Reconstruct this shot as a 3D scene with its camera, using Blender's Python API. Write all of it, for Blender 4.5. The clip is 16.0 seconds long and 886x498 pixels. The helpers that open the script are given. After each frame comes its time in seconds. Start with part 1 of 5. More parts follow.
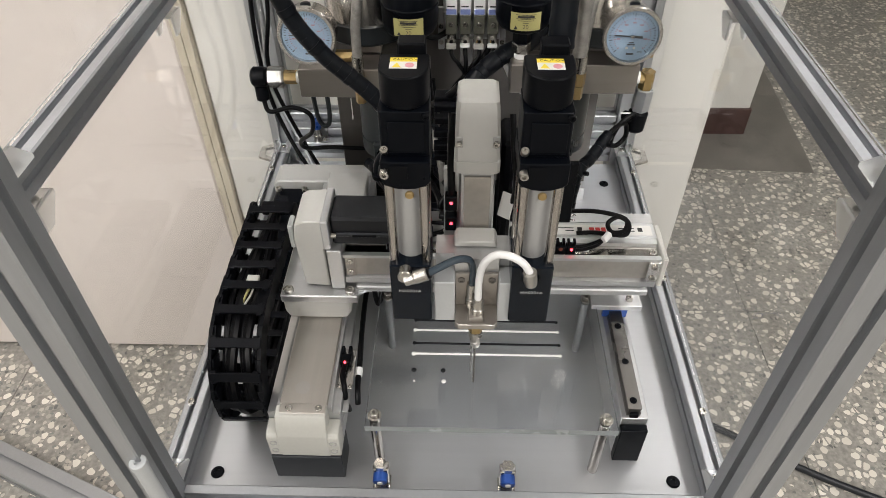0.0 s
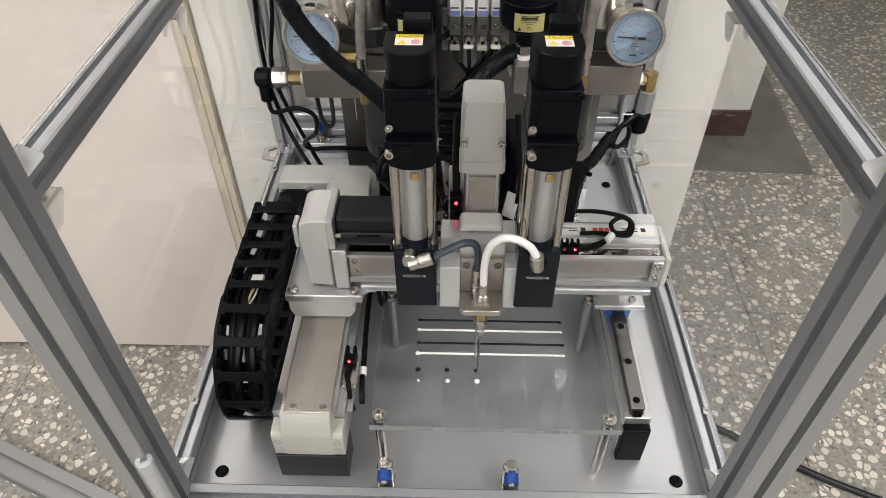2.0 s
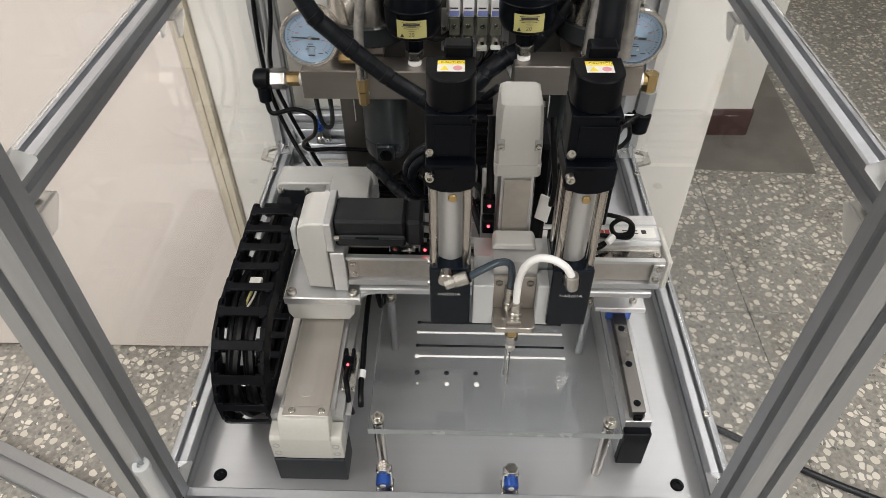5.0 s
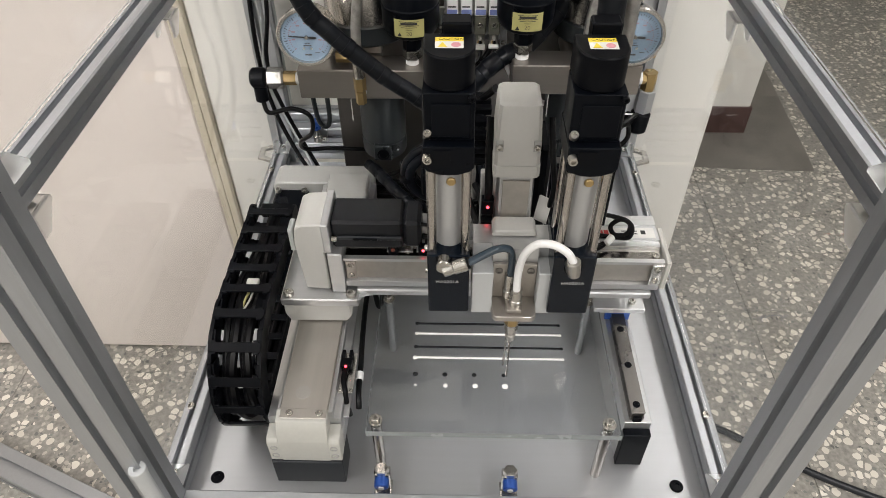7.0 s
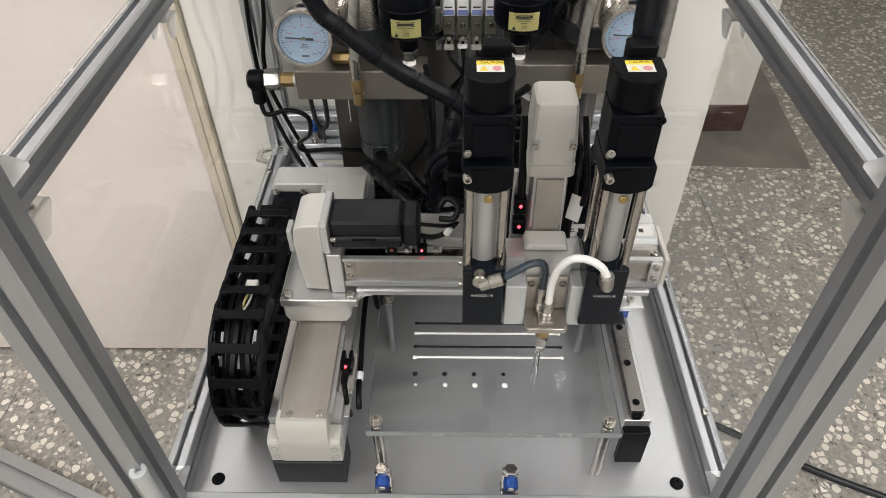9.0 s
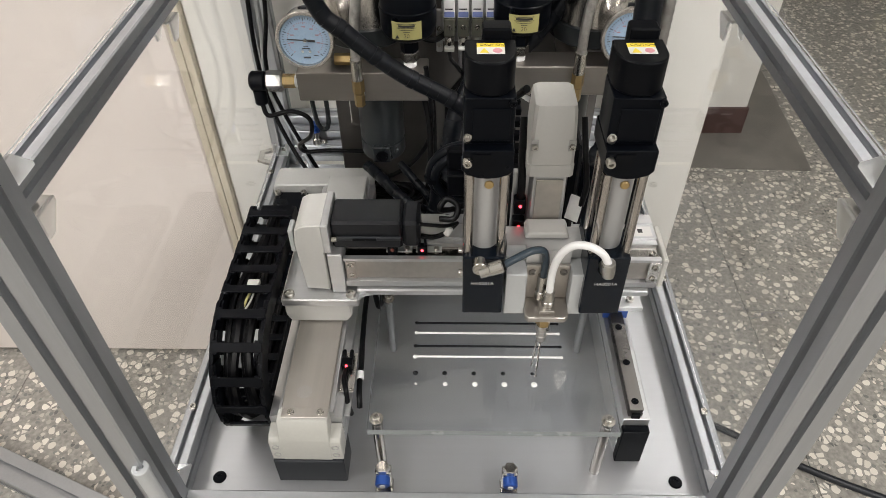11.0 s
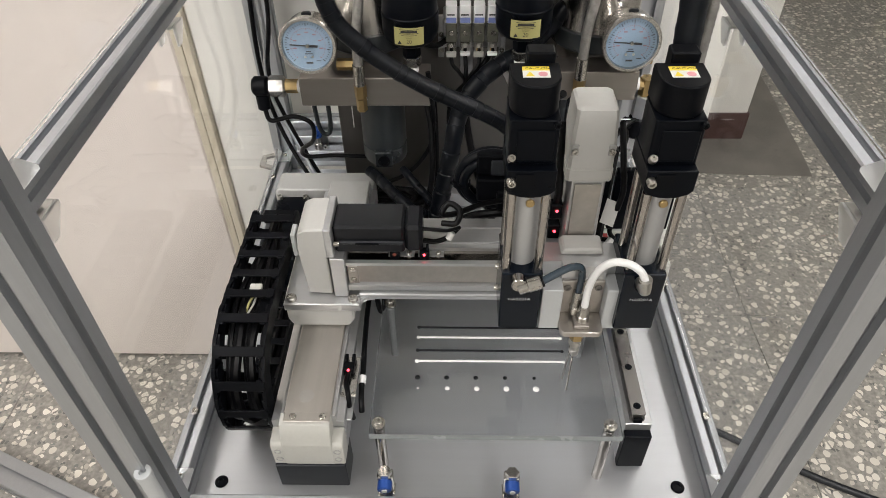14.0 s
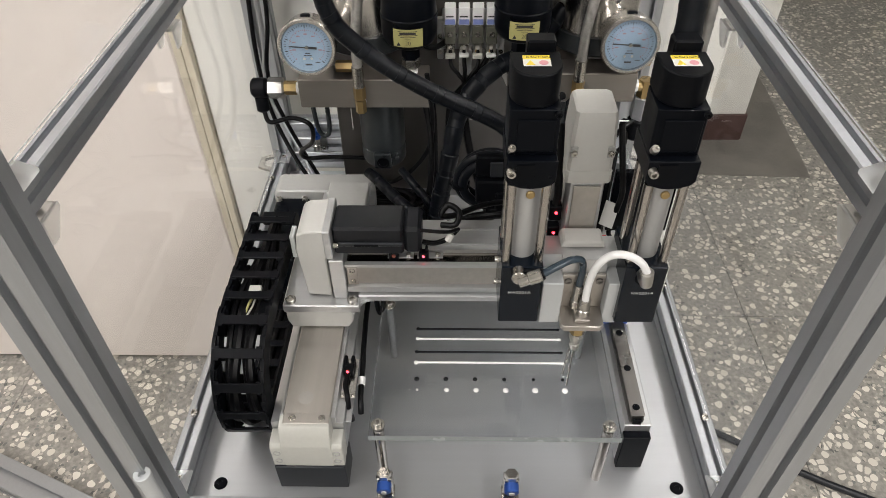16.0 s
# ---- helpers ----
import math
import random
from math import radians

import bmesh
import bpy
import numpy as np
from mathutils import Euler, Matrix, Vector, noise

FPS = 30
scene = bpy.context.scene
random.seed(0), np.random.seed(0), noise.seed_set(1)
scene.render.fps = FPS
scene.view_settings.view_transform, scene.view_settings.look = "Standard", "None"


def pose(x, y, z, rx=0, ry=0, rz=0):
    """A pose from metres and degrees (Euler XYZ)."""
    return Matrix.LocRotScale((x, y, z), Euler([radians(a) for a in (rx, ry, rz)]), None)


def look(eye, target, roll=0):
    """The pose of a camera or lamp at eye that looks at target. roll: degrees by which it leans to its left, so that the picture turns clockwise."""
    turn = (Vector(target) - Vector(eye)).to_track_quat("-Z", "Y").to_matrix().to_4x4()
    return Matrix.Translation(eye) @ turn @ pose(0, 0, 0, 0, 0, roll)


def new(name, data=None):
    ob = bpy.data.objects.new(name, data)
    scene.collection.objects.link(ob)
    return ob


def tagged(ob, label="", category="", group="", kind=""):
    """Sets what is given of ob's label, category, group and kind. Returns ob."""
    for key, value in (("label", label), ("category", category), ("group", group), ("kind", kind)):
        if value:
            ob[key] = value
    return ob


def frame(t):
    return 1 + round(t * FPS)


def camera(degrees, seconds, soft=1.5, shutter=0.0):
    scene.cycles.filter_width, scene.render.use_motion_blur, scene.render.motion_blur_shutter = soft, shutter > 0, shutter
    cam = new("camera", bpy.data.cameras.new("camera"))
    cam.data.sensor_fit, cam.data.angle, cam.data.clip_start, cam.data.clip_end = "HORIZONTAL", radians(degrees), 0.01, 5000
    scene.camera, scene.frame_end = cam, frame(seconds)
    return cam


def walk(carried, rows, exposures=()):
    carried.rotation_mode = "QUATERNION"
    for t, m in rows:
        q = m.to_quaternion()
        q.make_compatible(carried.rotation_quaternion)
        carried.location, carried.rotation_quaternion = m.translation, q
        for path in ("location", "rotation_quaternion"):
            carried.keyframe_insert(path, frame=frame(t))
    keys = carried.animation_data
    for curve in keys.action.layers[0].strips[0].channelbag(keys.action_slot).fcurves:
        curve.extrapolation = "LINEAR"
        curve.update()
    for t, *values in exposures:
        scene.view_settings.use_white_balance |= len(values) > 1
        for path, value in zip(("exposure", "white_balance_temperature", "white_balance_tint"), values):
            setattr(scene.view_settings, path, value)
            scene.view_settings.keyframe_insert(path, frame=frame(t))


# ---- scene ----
cam = camera(66.2, 16.0, soft=0.8)
PATH = [
    (0, (0.013, -0.353, 0.743), (-0.031, 1.096, -0.635), -0.4),
    (0.5, (0.011, -0.355, 0.743), (-0.033, 1.095, -0.634), -0.3),
    (1, (0.009, -0.357, 0.744), (-0.035, 1.093, -0.633), -0.2),
    (1.5, (0.009, -0.357, 0.744), (-0.038, 1.094, -0.631), -0.3),
    (2, (0.008, -0.357, 0.744), (-0.035, 1.095, -0.63), -0.3),
    (2.5, (0.009, -0.357, 0.744), (-0.034, 1.097, -0.629), -0.3),
    (3, (0.009, -0.355, 0.745), (-0.037, 1.097, -0.63), -0.4),
    (3.5, (0.01, -0.353, 0.744), (-0.038, 1.097, -0.632), -0.5),
    (4, (0.011, -0.354, 0.744), (-0.038, 1.097, -0.631), -0.5),
    (6.5, (0.01, -0.344, 0.742), (-0.033, 1.101, -0.64), -0.4),
    (7, (0.01, -0.344, 0.743), (-0.031, 1.1, -0.64), -0.4),
    (7.5, (0.011, -0.345, 0.743), (-0.029, 1.1, -0.639), -0.6),
    (8, (0.01, -0.345, 0.743), (-0.03, 1.101, -0.639), -0.8),
    (8.5, (0.01, -0.344, 0.744), (-0.03, 1.1, -0.64), -0.9),
    (9, (0.01, -0.346, 0.743), (-0.027, 1.1, -0.638), -0.8),
    (11.5, (0.011, -0.353, 0.745), (-0.029, 1.101, -0.627), -0.8),
    (12, (0.011, -0.354, 0.745), (-0.027, 1.105, -0.623), -0.8),
    (12.5, (0.011, -0.351, 0.745), (-0.03, 1.108, -0.622), -0.9),
    (13, (0.009, -0.352, 0.745), (-0.03, 1.108, -0.62), -0.8),
    (13.5, (0.009, -0.354, 0.746), (-0.029, 1.108, -0.618), -0.7),
    (14, (0.009, -0.354, 0.745), (-0.032, 1.108, -0.619), -0.8),
    (14.5, (0.009, -0.354, 0.745), (-0.032, 1.108, -0.619), -0.7),
    (15, (0.009, -0.354, 0.745), (-0.031, 1.109, -0.619), -0.8),
    (15.5, (0.009, -0.354, 0.745), (-0.029, 1.11, -0.617), -0.7),
    (16, (0.008, -0.354, 0.746), (-0.028, 1.11, -0.616), -0.7),
]
walk(cam, [(t, look(eye, target, roll)) for t, eye, target, roll in PATH])


# ---- light ----
world = bpy.data.worlds.new("room_world")
world.use_nodes = True
scene.world = world
world.node_tree.nodes["Background"].inputs[0].default_value = (0.9, 0.95, 1.0, 1)
world.node_tree.nodes["Background"].inputs[1].default_value = 0.05
scene.view_settings.exposure = 0.0


def ceiling_lamp(x, y, z, sx, sy, watts):
    data = bpy.data.lights.new("ceiling_lamp", "AREA")
    data.shape, data.size, data.size_y, data.energy, data.color = "RECTANGLE", sx, sy, watts, (1.0, 0.965, 0.94)
    ob = new("ceiling_lamp", data)
    ob.location = (x, y, z)
    return ob


CEIL = 1.95
for lx, ly in ((-1.2, 1.9), (1.2, 1.9), (-1.2, 0.65), (1.2, 0.65), (-1.2, -0.6), (1.2, -0.6), (-1.2, -1.85), (1.2, -1.85), (-1.2, -3.1), (1.2, -3.1)):
    ceiling_lamp(lx, ly, CEIL - 0.03, 0.3, 1.1, 5.5 if ly > 0 else 22.5)


# ---- materials ----
def material(name, base, rough=0.5, metal=0.0, grain=0.06, scale=60.0, bump=0.05, stretch=(1, 1, 1), coat=0.0, spec=0.5, spots=0.0, rough_var=0.1):
    """A surface with variation at two scales in colour and gloss, and a fine relief."""
    m = bpy.data.materials.new(name)
    m.use_nodes = True
    nt = m.node_tree
    n, l = nt.nodes, nt.links
    p = n["Principled BSDF"]
    p.inputs["Metallic"].default_value = metal
    p.inputs["Coat Weight"].default_value = coat
    p.inputs["Coat Roughness"].default_value = 0.12
    p.inputs["Specular IOR Level"].default_value = spec
    co = n.new("ShaderNodeTexCoord")
    mp = n.new("ShaderNodeMapping")
    mp.inputs["Scale"].default_value = stretch
    l.new(co.outputs["Object"], mp.inputs["Vector"])
    fine = n.new("ShaderNodeTexNoise")
    fine.inputs["Scale"].default_value, fine.inputs["Detail"].default_value = scale * 8, 4
    wide = n.new("ShaderNodeTexNoise")
    wide.inputs["Scale"].default_value, wide.inputs["Detail"].default_value = scale * 0.35, 3
    l.new(mp.outputs[0], fine.inputs["Vector"])
    l.new(co.outputs["Object"], wide.inputs["Vector"])
    mix = n.new("ShaderNodeMath")
    mix.operation = "ADD"
    l.new(fine.outputs[0], mix.inputs[0])
    l.new(wide.outputs[0], mix.inputs[1])
    ramp = n.new("ShaderNodeMapRange")
    ramp.inputs[1].default_value, ramp.inputs[2].default_value = 0.6, 1.4
    ramp.inputs[3].default_value, ramp.inputs[4].default_value = 1 - grain, 1 + grain
    l.new(mix.outputs[0], ramp.inputs[0])
    colour = n.new("ShaderNodeVectorMath")
    colour.operation = "SCALE"
    colour.inputs[0].default_value = base
    l.new(ramp.outputs[0], colour.inputs["Scale"])
    l.new(colour.outputs[0], p.inputs["Base Color"])
    rr = n.new("ShaderNodeMapRange")
    rr.inputs[1].default_value, rr.inputs[2].default_value = 0.3, 0.7
    rr.inputs[3].default_value, rr.inputs[4].default_value = max(0.02, rough - rough_var * 0.5), min(1, rough + rough_var * 0.5)
    l.new(wide.outputs[0], rr.inputs[0])
    l.new(rr.outputs[0], p.inputs["Roughness"])
    if bump:
        b = n.new("ShaderNodeBump")
        b.inputs["Strength"].default_value, b.inputs["Distance"].default_value = bump, 0.0005
        l.new(fine.outputs[0], b.inputs["Height"])
        l.new(b.outputs[0], p.inputs["Normal"])
    return m


def glow(name, colour, strength):
    m = bpy.data.materials.new(name)
    m.use_nodes = True
    p = m.node_tree.nodes["Principled BSDF"]
    p.inputs["Base Color"].default_value = (*colour, 1)
    p.inputs["Emission Color"].default_value = (*colour, 1)
    p.inputs["Emission Strength"].default_value = strength
    return m


def clear(name, tint, rough, ior=1.49):
    m = bpy.data.materials.new(name)
    m.use_nodes = True
    p = m.node_tree.nodes["Principled BSDF"]
    p.inputs["Base Color"].default_value = (*tint, 1)
    p.inputs["Roughness"].default_value = rough
    p.inputs["IOR"].default_value = ior
    p.inputs["Transmission Weight"].default_value = 1.0
    return m


ALU = material("anodised_aluminium", (0.45, 0.465, 0.485), 0.47, 0.9, 0.05, 30, 0.06, (1, 1, 0.05))
ALU_BRIGHT = material("milled_aluminium", (0.56, 0.565, 0.57), 0.32, 0.78, 0.05, 40, 0.05, (0.05, 1, 1))
PLATE = material("brushed_base_plate", (0.5, 0.51, 0.525), 0.42, 0.8, 0.03, 14, 0.02, (0.03, 1, 1), rough_var=0.0)
STEEL = material("stainless_steel", (0.62, 0.6, 0.57), 0.22, 1.0, 0.05, 40, 0.03)
STEEL_BROWN = material("ground_steel_block", (0.30, 0.275, 0.25), 0.33, 0.85, 0.05, 25, 0.03, (0.05, 1, 1))
CHROME = material("polished_chrome", (0.41, 0.385, 0.36), 0.16, 1.0, 0.03, 40, 0.0)
NICKEL = material("nickel_fitting", (0.45, 0.435, 0.405), 0.27, 1.0, 0.04, 60, 0.02)
SPACER = material("bead_blasted_aluminium", (0.50, 0.515, 0.52), 0.5, 0.3, 0.03, 40, 0.04)
HOLDER = material("ground_holder_steel", (0.40, 0.375, 0.345), 0.3, 0.85, 0.05, 40, 0.03)
STRIP = material("steel_cover_strip", (0.46, 0.435, 0.40), 0.33, 0.8, 0.10, 16, 0.02, (1, 0.05, 1))
STAIN = material("faint_strip_stain", (0.47, 0.455, 0.43), 0.42, 0.8, 0.06, 40, 0.02)
BLACK = material("black_plastic", (0.0026, 0.003, 0.0042), 0.42, 0.0, 0.15, 60, 0.08, spec=0.09)
BLACK_PAINT = material("black_painted_metal", (0.002, 0.0027, 0.0044), 0.32, 0.0, 0.12, 50, 0.04, spec=0.09)
# Paler copy of the black paint; the light on the motor is in the colour.
BLACK_PAINT_LIT = material("lit_black_painted_metal", (0.0085, 0.0092, 0.0112), 0.36, 0.0, 0.12, 50, 0.05, spec=0.22)
BLACK_GLOSS = material("navy_black_anodised", (0.003, 0.0055, 0.010), 0.18, 0.0, 0.1, 30, 0.01, spec=0.2)
RUBBER = material("black_rubber_hose", (0.0028, 0.0038, 0.0058), 0.32, 0.0, 0.15, 50, 0.06, spec=0.18)
CABLE = material("black_cable", (0.0025, 0.0026, 0.0032), 0.35, 0.0, 0.1, 80, 0.03, spec=0.17)
GREYCOVER = material("warm_grey_cover", (0.465, 0.46, 0.435), 0.45, 0.0, 0.03, 30, 0.04)
HOUSING = material("cast_grey_housing", (0.33, 0.33, 0.315), 0.45, 0.0, 0.04, 30, 0.06)
STANDOFF = material("satin_aluminium_standoff", (0.27, 0.275, 0.28), 0.5, 0.6, 0.04, 40, 0.03)
FOOT = material("dark_painted_foot", (0.017, 0.019, 0.023), 0.35, 0.0, 0.12, 50, 0.05, spec=0.3)
CREAM = material("cream_end_cap", (0.45, 0.445, 0.41), 0.5, 0.0, 0.04, 30, 0.04)
WHITE = material("white_plastic", (0.8, 0.8, 0.79), 0.35, 0.0, 0.02, 50, 0.01)
BARREL = material("translucent_grey_barrel", (0.36, 0.36, 0.355), 0.35, 0.15, 0.03, 40, 0.02)
SMOKE = material("smoked_tube", (0.03, 0.045, 0.06), 0.18, 0.0, 0.05, 40, 0.0)
BRASS = material("brass", (0.40, 0.29, 0.135), 0.3, 0.9, 0.08, 60, 0.03)
GUNMETAL = material("grey_filter_bowl", (0.02, 0.0245, 0.027), 0.3, 0.2, 0.08, 30, 0.02)
BLUE = material("blue_anodised", (0.02, 0.075, 0.32), 0.3, 0.3, 0.06, 60, 0.02)
DARKSTEEL = material("dark_rail_steel", (0.21, 0.2, 0.19), 0.3, 0.95, 0.06, 40, 0.02, (1, 0.05, 1))
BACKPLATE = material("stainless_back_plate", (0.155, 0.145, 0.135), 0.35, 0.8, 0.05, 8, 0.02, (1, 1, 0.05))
YELLOW = material("yellow_sticker", (0.75, 0.58, 0.05), 0.45, 0.0, 0.03, 60, 0.0)
LABELTAN = material("faded_yellow_label", (0.36, 0.33, 0.13), 0.5, 0.0, 0.06, 60, 0.0)
PAPER = material("white_sticker", (0.66, 0.65, 0.62), 0.45, 0.0, 0.03, 60, 0.0)
PALEBLUE = material("pale_blue_print", (0.2, 0.25, 0.52), 0.45, 0.0, 0.3, 200, 0.0)
PINK = material("pink_print", (0.6, 0.27, 0.3), 0.5, 0.0, 0.05, 60, 0.0)
SCALERED = material("dull_red_print", (0.22, 0.11, 0.13), 0.5, 0.0, 0.05, 60, 0.0)
INK = material("black_print", (0.02, 0.02, 0.02), 0.5, 0.0, 0.05, 60, 0.0)
REDINK = material("red_print", (0.55, 0.04, 0.04), 0.5, 0.0, 0.05, 60, 0.0)
DIAL = material("pale_blue_dial", (0.175, 0.24, 0.315), 0.4, 0.0, 0.03, 40, 0.0)
PASTE = material("white_paste", (0.85, 0.85, 0.83), 0.3, 0.0, 0.03, 200, 0.1)
DARKPASTE = material("dark_clear_paste", (0.013, 0.014, 0.016), 0.25, 0.0, 0.1, 200, 0.05, spec=0.15)
PANEL = material("cream_painted_panel", (0.75, 0.69, 0.65), 0.3, 0.0, 0.03, 3, 0.02, coat=0.15)
WALLPAINT = material("white_painted_panel", (0.80, 0.79, 0.75), 0.35, 0.0, 0.03, 3, 0.02)
BEIGE = material("beige_edge_strip", (0.60, 0.54, 0.43), 0.5, 0.0, 0.06, 10, 0.05)
BROWN = material("brown_skirting", (0.085, 0.045, 0.04), 0.4, 0.0, 0.1, 10, 0.05)
CEILINGPAINT = material("ceiling_paint", (0.75, 0.75, 0.73), 0.8, 0.0, 0.03, 5, 0.02)
RED_LED = glow("lit_red_led", (1.0, 0.03, 0.05), 9)
SMOKEY = material("smoky_plastic", (0.10, 0.10, 0.08), 0.2, 0.0, 0.1, 60, 0.0)
DARK_LED = material("unlit_red_lens", (0.12, 0.03, 0.02), 0.15, 0.0, 0.1, 60, 0.0)
EDGE = material("sawn_acrylic_edge", (0.24, 0.26, 0.26), 0.25, 0.0, 0.1, 60, 0.1)
MILKY = clear("milky_plastic", (0.93, 0.93, 0.92), 0.45, 1.3)
# Grey tint stands in for the dark machine mirrored in the plate below.
ACRYLIC = clear("shade_tinted_acrylic", (0.82, 0.84, 0.845), 0.01)
PANE = clear("clear_guard_pane", (0.985, 0.99, 0.985), 0.0, 1.2)


def terrazzo():
    """Grey terrazzo with pale angular chips of two sizes, and darker small ones between them."""
    m = bpy.data.materials.new("terrazzo")
    m.use_nodes = True
    nt = m.node_tree
    n, l = nt.nodes, nt.links
    p = n["Principled BSDF"]
    p.inputs["Roughness"].default_value = 0.38
    co = n.new("ShaderNodeTexCoord")
    warp = n.new("ShaderNodeTexNoise")
    warp.inputs["Scale"].default_value = 55
    l.new(co.outputs["Object"], warp.inputs["Vector"])
    off = n.new("ShaderNodeVectorMath")
    off.operation = "MULTIPLY_ADD"
    off.inputs[1].default_value = (0.008, 0.008, 0.008)
    l.new(warp.outputs[1], off.inputs[0])
    l.new(co.outputs["Object"], off.inputs[2])

    def chips(scale, keep, size):
        near = n.new("ShaderNodeTexVoronoi")
        near.inputs["Scale"].default_value = scale
        near.inputs["Randomness"].default_value = 1.0
        l.new(off.outputs[0], near.inputs["Vector"])
        edge = n.new("ShaderNodeTexVoronoi")
        edge.feature = "DISTANCE_TO_EDGE"
        edge.inputs["Scale"].default_value = scale
        l.new(off.outputs[0], edge.inputs["Vector"])
        sep = n.new("ShaderNodeSeparateColor")
        l.new(near.outputs["Color"], sep.inputs[0])
        pick = n.new("ShaderNodeMath")
        pick.operation = "LESS_THAN"
        l.new(sep.outputs[0], pick.inputs[0])
        pick.inputs[1].default_value = keep
        inside = n.new("ShaderNodeMath")
        inside.operation = "GREATER_THAN"
        l.new(edge.outputs["Distance"], inside.inputs[0])
        inside.inputs[1].default_value = size
        round_off = n.new("ShaderNodeMath")
        round_off.operation = "LESS_THAN"
        l.new(near.outputs["Distance"], round_off.inputs[0])
        round_off.inputs[1].default_value = 0.5
        shape = n.new("ShaderNodeMath")
        shape.operation = "MULTIPLY"
        l.new(round_off.outputs[0], shape.inputs[0])
        l.new(inside.outputs[0], shape.inputs[1])
        both = n.new("ShaderNodeMath")
        both.operation = "MULTIPLY"
        l.new(pick.outputs[0], both.inputs[0])
        l.new(shape.outputs[0], both.inputs[1])
        return both.outputs[0], sep.outputs[1]

    grey = n.new("ShaderNodeTexNoise")
    grey.inputs["Scale"].default_value, grey.inputs["Detail"].default_value = 90, 6
    l.new(co.outputs["Object"], grey.inputs["Vector"])
    ground = n.new("ShaderNodeValToRGB")
    ground.color_ramp.elements[0].position, ground.color_ramp.elements[1].position = 0.3, 0.7
    ground.color_ramp.elements[0].color = (0.225, 0.213, 0.193, 1)
    ground.color_ramp.elements[1].color = (0.39, 0.372, 0.336, 1)
    l.new(grey.outputs[0], ground.inputs[0])
    last = ground.outputs[0]
    for scale, keep, size, dark, light in ((92, 0.2, 0.10, (0.13, 0.127, 0.12, 1), (0.24, 0.25, 0.23, 1)), (84, 0.26, 0.1, (0.40, 0.375, 0.33, 1), (0.58, 0.54, 0.48, 1)), (50, 0.50, 0.09, (0.64, 0.60, 0.53, 1), (0.85, 0.81, 0.73, 1))):
        mask, tone = chips(scale, keep, size)
        shade = n.new("ShaderNodeMix")
        shade.data_type = "RGBA"
        shade.inputs["A"].default_value, shade.inputs["B"].default_value = dark, light
        l.new(tone, shade.inputs["Factor"])
        mix = n.new("ShaderNodeMix")
        mix.data_type = "RGBA"
        l.new(mask, mix.inputs["Factor"])
        l.new(last, mix.inputs["A"])
        l.new(shade.outputs["Result"], mix.inputs["B"])
        last = mix.outputs["Result"]
    l.new(last, p.inputs["Base Color"])
    return m


TERRAZZO = terrazzo()
PATCHGREY = material("smooth_grey_patch", (0.2, 0.187, 0.167), 0.45, 0.0, 0.3, 30, 0.2)
JOINT = material("floor_joint", (0.19, 0.18, 0.165), 0.7, 0.0, 0.1, 20, 0.1)


# ---- mesh helpers ----
origin = {}


def thing(name, at, label, category, group="", kind=""):
    ob = new(name)
    ob.location = at
    ob.empty_display_size = 0.02
    origin[ob] = Vector(at)
    return tagged(ob, label, category, group, kind)


def mesh_of(name, bm, mat, shift=Vector((0, 0, 0)), smooth=True):
    if shift.length:
        bmesh.ops.translate(bm, verts=bm.verts, vec=-shift)
    bmesh.ops.recalc_face_normals(bm, faces=bm.faces)
    me = bpy.data.meshes.new(name)
    bm.to_mesh(me)
    bm.free()
    me.materials.append(mat)
    if smooth:
        me.shade_smooth()
        me.set_sharp_from_angle(angle=radians(32))
    return me


def part(name, bm, mat, parent, label=""):
    """One mesh under a thing or a part; its places are in world terms."""
    ob = new(name, mesh_of(name, bm, mat, origin[parent]))
    ob.parent = parent
    origin[ob] = origin[parent]
    return tagged(ob, label)


def solid(name, bm, mat, label, category, kind="", group="", at=(0, 0, 0)):
    """A thing that is a single mesh."""
    ob = new(name, mesh_of(name, bm, mat, Vector(at)))
    ob.location = at
    origin[ob] = Vector(at)
    return tagged(ob, label, category, group, kind)


def box(x0, x1, y0, y1, z0, z1, bevel=0.001, bm=None, seg=1):
    b = bmesh.new()
    bmesh.ops.create_cube(b, size=1, matrix=Matrix.Translation(((x0 + x1) / 2, (y0 + y1) / 2, (z0 + z1) / 2)) @ Matrix.Diagonal((abs(x1 - x0), abs(y1 - y0), abs(z1 - z0), 1)))
    bevel = min(bevel, 0.45 * min(abs(x1 - x0), abs(y1 - y0), abs(z1 - z0)))
    if bevel > 0:
        bmesh.ops.bevel(b, geom=b.edges[:], offset=bevel, segments=seg, profile=0.5, affect="EDGES")
    return merged(b, bm)


def merged(b, bm):
    if bm is None:
        return b
    me = bpy.data.meshes.new("scrap")
    b.to_mesh(me)
    b.free()
    bm.from_mesh(me)
    bpy.data.meshes.remove(me)
    return bm


